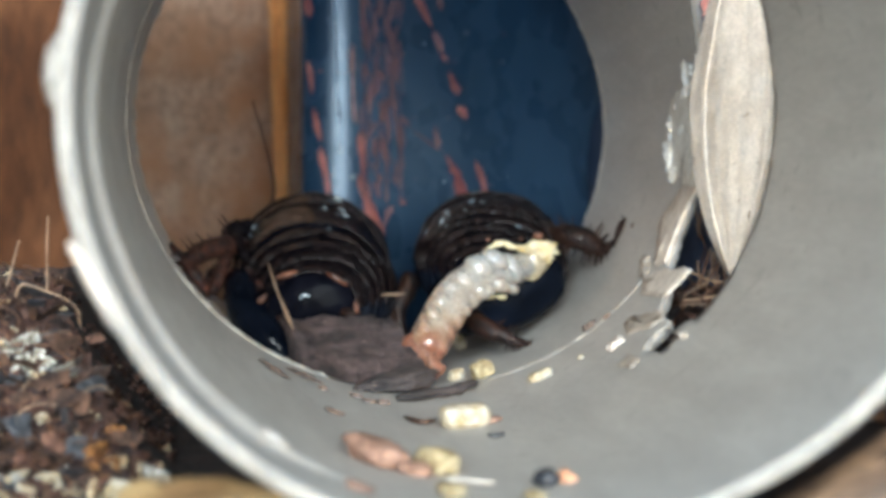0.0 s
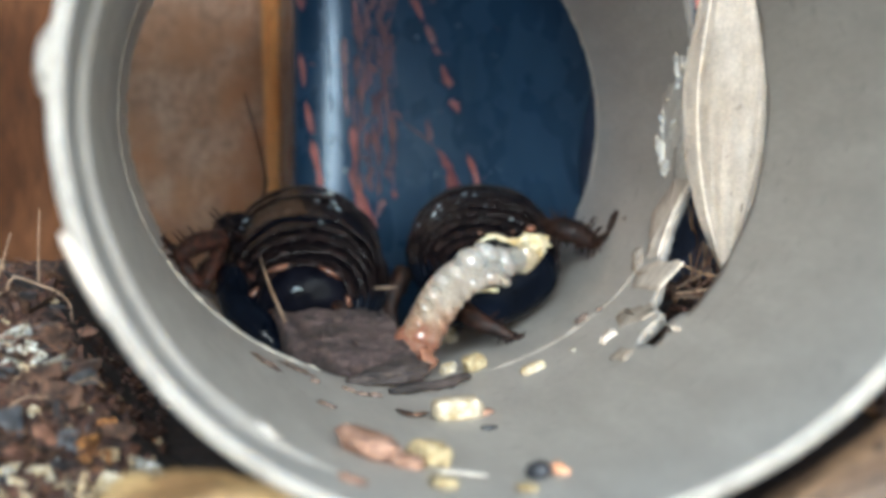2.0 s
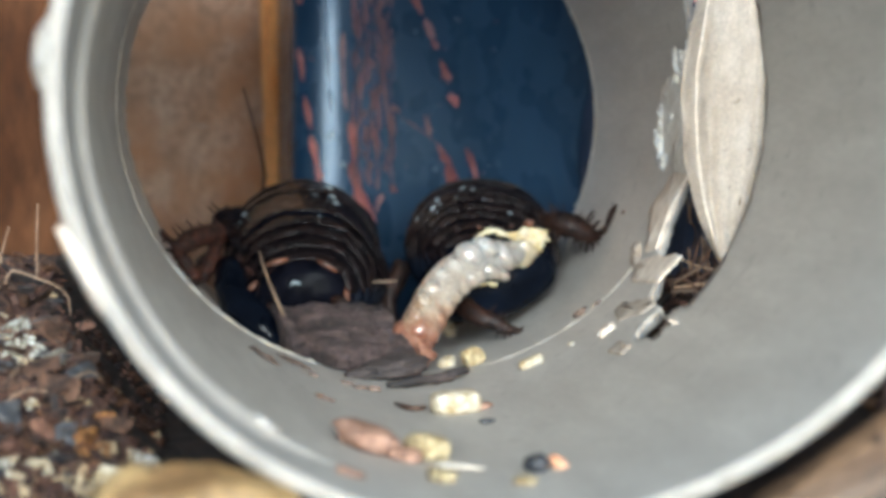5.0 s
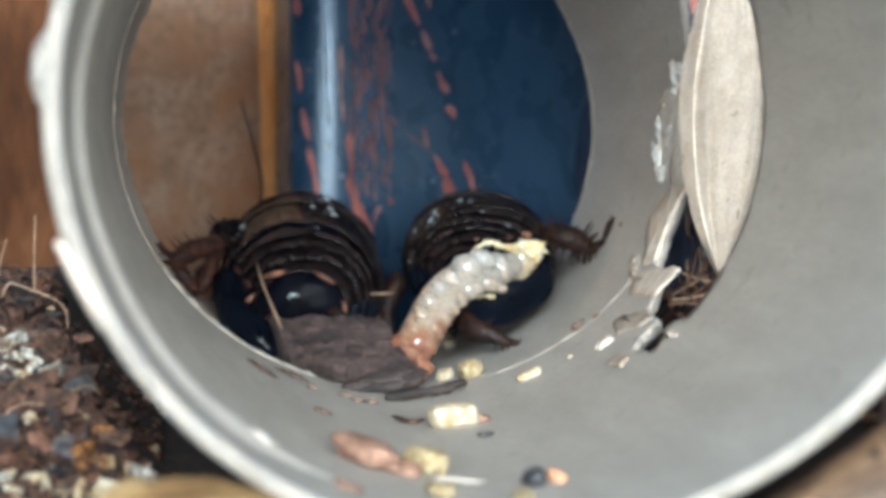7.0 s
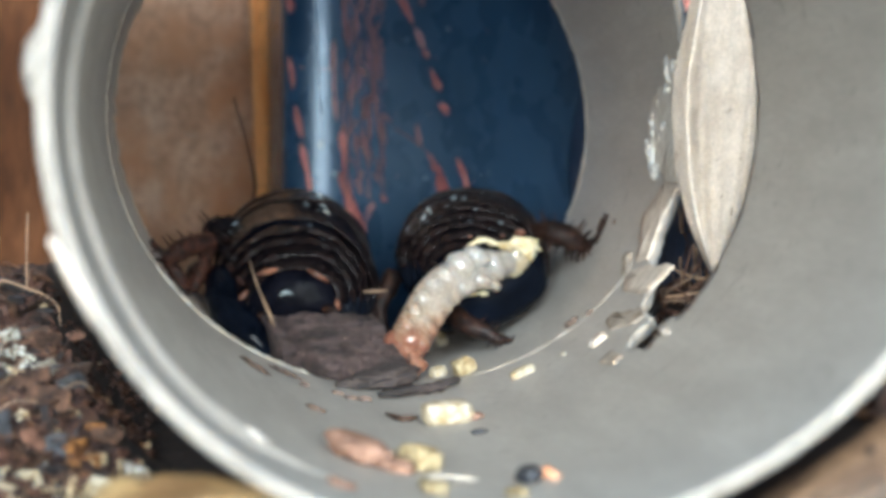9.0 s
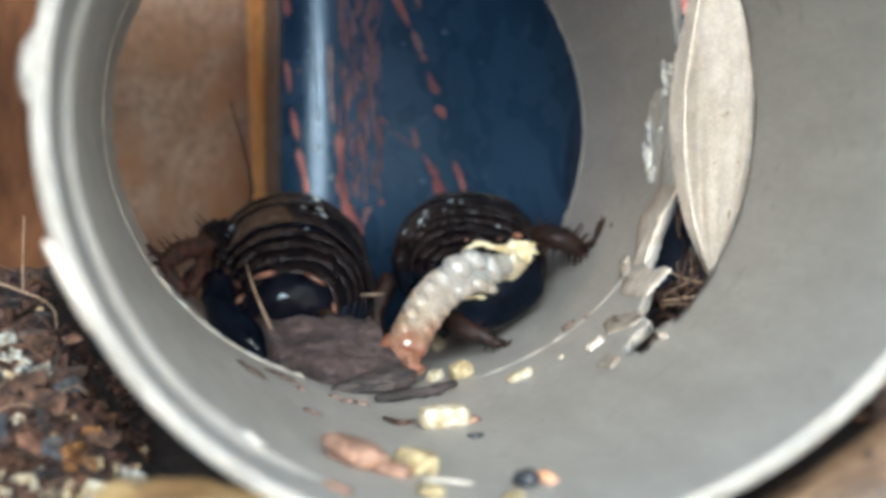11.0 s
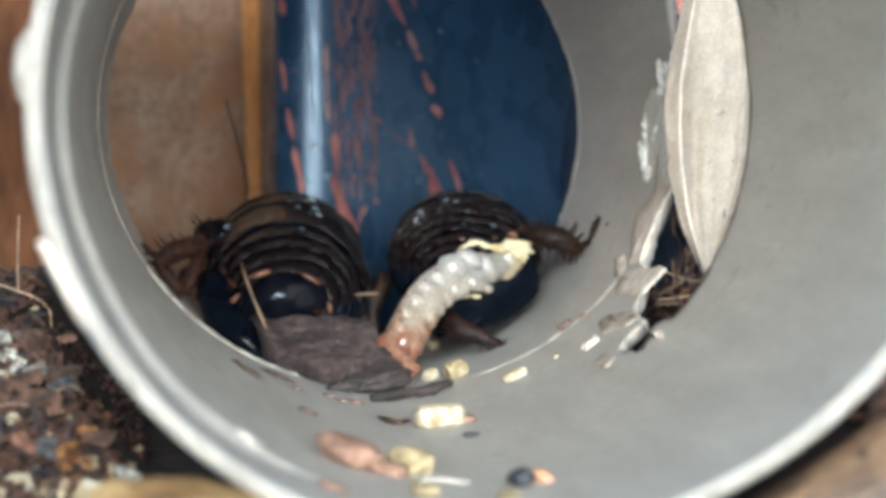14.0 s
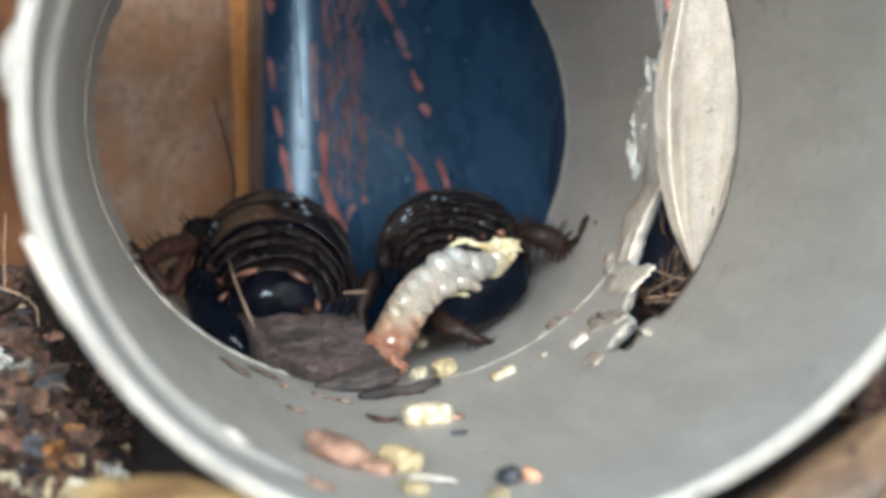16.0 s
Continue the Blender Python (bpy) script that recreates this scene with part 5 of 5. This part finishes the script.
    for _ in range(4600):
        x, y = spot(-1 if rng.random() < 0.7 else 1)
        k = rng.uniform(0.45, 1.6)
        if not clear(x, y, k):
            continue
        turn = pose(0, 0, 0, rng.uniform(-60, 60), rng.uniform(-60, 60), rng.uniform(0, 360))
        c, i = Vector((x, y, ground_z(x, y) + 0.15)), len(verts)
        for ax, r in ((0, 0.8), (1, 0.5), (2, 0.35)):
            for sgn in (-1, 1):
                p = Vector([rng.uniform(-.2, .2) for _ in range(3)])
                p[ax] = sgn * r * rng.uniform(0.7, 1.2)
                verts.append((turn @ (p * k) + c + Vector((0, 0, AXIS))) * MM)
        for p in (0, 1):
            for q in (2, 3):
                for r in (4, 5):
                    f = (i + p, i + q, i + r)
                    faces.append(f if (p + q + r) % 2 else f[::-1])
    me = bpy.data.meshes.new("soil_crumbs")
    me.from_pydata(verts, [], faces)
    me.materials.append(FLAKE_FINE)
    me.materials.append(GRIT_SOIL)
    for k, fc in enumerate(me.polygons):
        if (k // 8) % 31 == 0 and me.vertices[fc.vertices[0]].co.x < 0:
            fc.material_index = 1
    tagged(new("soil_crumbs", me), "small brown crumbs of soil and bark", "soil", kind="stuff")
    # fibres
    b = bmesh.new()
    for i in range(120):
        x, y = spot(-1 if i % 6 else 1)
        if not clear(x, y, 1.0):
            continue
        z = ground_z(x, y)
        a, ln = rng.uniform(0, 6.28), rng.uniform(3, 11)
        d = Vector((math.cos(a), math.sin(a), 0)) * ln
        pts = []
        for t in (0, 0.35, 0.7, 1):
            p = Vector((x, y, z)) + d * (t - 0.5)
            p += Vector([rng.uniform(-1, 1) for _ in range(3)]) * 0.8
            p.z = ground_z(p.x, p.y) + rng.uniform(0.1, 1.3)
            free = 23.8 if p.x > 0 else 29.6
            if math.hypot(p.x, p.z) < free:
                k = free / max(math.hypot(p.x, p.z), 1)
                p.x, p.z = p.x * k, p.z * k
            pts.append(p)
        r = rng.uniform(0.035, 0.09)
        tube_along(b, spline(pts, 9), [r] * 9, 5)
    thing("root_fibres", b, FIBRE, (-25, 45, -16), "fine brown root fibres tangled on the soil", "roots", kind="stuff")
    for i in range(46):
        y0 = rng.uniform(47, 78)
        x0 = 22.9 + 0.04 * (y0 - 47) + rng.uniform(0.3, 1.3)
        z0 = rng.uniform(-15.5, -6.5) if i % 3 else rng.uniform(-15.5, -13)
        a = rng.uniform(-1.4, 1.4)
        pts = [(x0 + t * 0.5 + rng.uniform(-.3, .3), y0 + t * 4 * math.cos(a), z0 + t * 2.6 * math.sin(a) + rng.uniform(-.5, .5)) for t in (-1, -0.3, 0.3, 1)]
        r = rng.uniform(0.05, 0.11)
        b = tube_along(bmesh.new(), spline(pts, 9), [r] * 9, 5)
        thing("root_stalk", b, FIBRE_PALE if i % 2 == 0 else FIBRE, pts[0], "thin brown root fibre in the soil behind the torn hole", "root", "root fibres behind the hole")
    # fibres fanned out at the foot of the hole
    for a, ln, dx, dz in ((10, 4.2, 0.3, -0.6), (28, 3.4, -0.4, 0.2), (-14, 3.6, 0.5, 0.8), (52, 3.2, 0.9, 1.2), (75, 3.0, -0.2, 1.6), (-32, 2.8, 0.2, -1.0), (38, 4.4, 0.6, -0.2), (100, 2.6, 1.1, 0.9), (-4, 3.0, -0.6, -1.4)):
        c, s = math.cos(radians(a)) * ln / 2, math.sin(radians(a)) * ln / 2
        pts = [(22.5 + dx + t * c, 64.2 + dx * 0.8, -13.4 + dz + t * s + 0.25 * (1 - t * t) * math.sin(a)) for t in (-1, -0.3, 0.4, 1)]
        thing("root_stalk", tube_along(bmesh.new(), spline(pts, 9), [0.06, 0.08, 0.09, 0.1, 0.1, 0.09, 0.08, 0.06, 0.03], 5), FIBRE_PALE if abs(a) < 30 else FIBRE, pts[0], "thin root fibre at the foot of the torn hole", "root", "root fibres behind the hole")
    # made-up dark backing: its colour stands for the shade behind the hole
    b = bmesh.new()
    ball(b, (29.4, 86, -9), (3.2, 38, 26), pose(0, 0, 0, 0, 0, 7), 0.10, 8, 5)
    for v in b.verts:
        v.co.z = max(v.co.z, -23.0)
    thing("dark_piece", b, HOLE_BACKING, (29.5, 70, -23), "made-up blue-black backing for the darkness behind the torn hole", "bark")
    # the larger stalks that stand up from the heap
    for pts, r in (([(-27.3, 58, -13.6), (-27.3, 58, -10.4), (-27.2, 58, -7.6)], 0.11), ([(-30.2, 56, -13.2), (-29.6, 56, -11), (-29.1, 56, -9.2)], 0.13),
                   ([(-29.4, 56, -13.4), (-29.0, 56, -12.3), (-27.7, 56, -12.7), (-25.9, 56, -13.4), (-24.9, 56, -14.5), (-24.9, 55, -17.2)], 0.14), ([(-24.0, 40, -18.4), (-22.9, 40, -18.0), (-22.1, 40, -18.6)], 0.12),
                   ([(-24.3, 50, -16.6), (-23.6, 50, -15.4), (-22.8, 50, -15.8)], 0.10), ([(-26.6, 62, -14.2), (-26.3, 62, -12.3), (-26.1, 62, -10.9)], 0.08), ([(-27.6, 60, -13.2), (-27.0, 60, -11.7), (-26.2, 60, -12.0)], 0.07),
                   ([(-28.6, 40, -19.0), (-27.4, 40, -17.6), (-26.3, 40, -16.2)], 0.13), ([(-28.6, 36, -20.0), (-27.0, 36, -18.8), (-25.4, 36, -18.8)], 0.11)):
        b = bmesh.new()
        tube_along(b, spline(pts, 10), [0.72 * r * (1 - 0.05 * i) for i in range(10)], 6)
        thing("root_stalk", b, FIBRE_PALE if r > 0.1 else FIBRE, pts[0], "thin brown root stalk sticking out of the soil", "root", "root stalks in the soil")
    # pale blocks of wood on which the mouth of the tube rests
    for cx, cy, cz, rx, rz, a, m, lab in ((-16.6, 0.8, -21.5, 5.4, 2.9, 4, STRAW, "straw-coloured wood block under the tube's mouth"),
                                          (18.0, 0.8, -21.6, 11.5, 5.0, -22, STRAW_BROWN, "brown pitted wood block under the tube's mouth"),
                                          (19.2, -3.0, -20.6, 3.0, 2.6, -20, STRAW, "cream wood block leaning on a brown one")):
        b = bmesh.new()
        ball(b, (cx, cy, cz), (rx, 3.0 if rx > 4 else 1.2, rz), pose(0, 0, 0, 0, a, 0), 0.16, cx, 4)
        for v in b.verts:
            rr = math.hypot(v.co.x, v.co.z)
            if rr < 23.3:
                v.co.x, v.co.z = v.co.x * 23.3 / rr, v.co.z * 23.3 / rr
        thing("wood_block", b, m, (cx, cy, -23.3), lab, "wood")


def motions():
    """Nothing in the place moves but the eye."""


build_tube()
build_ground()
build_back()
build_roaches()
build_debris()
build_leaf()
build_litter()
motions()
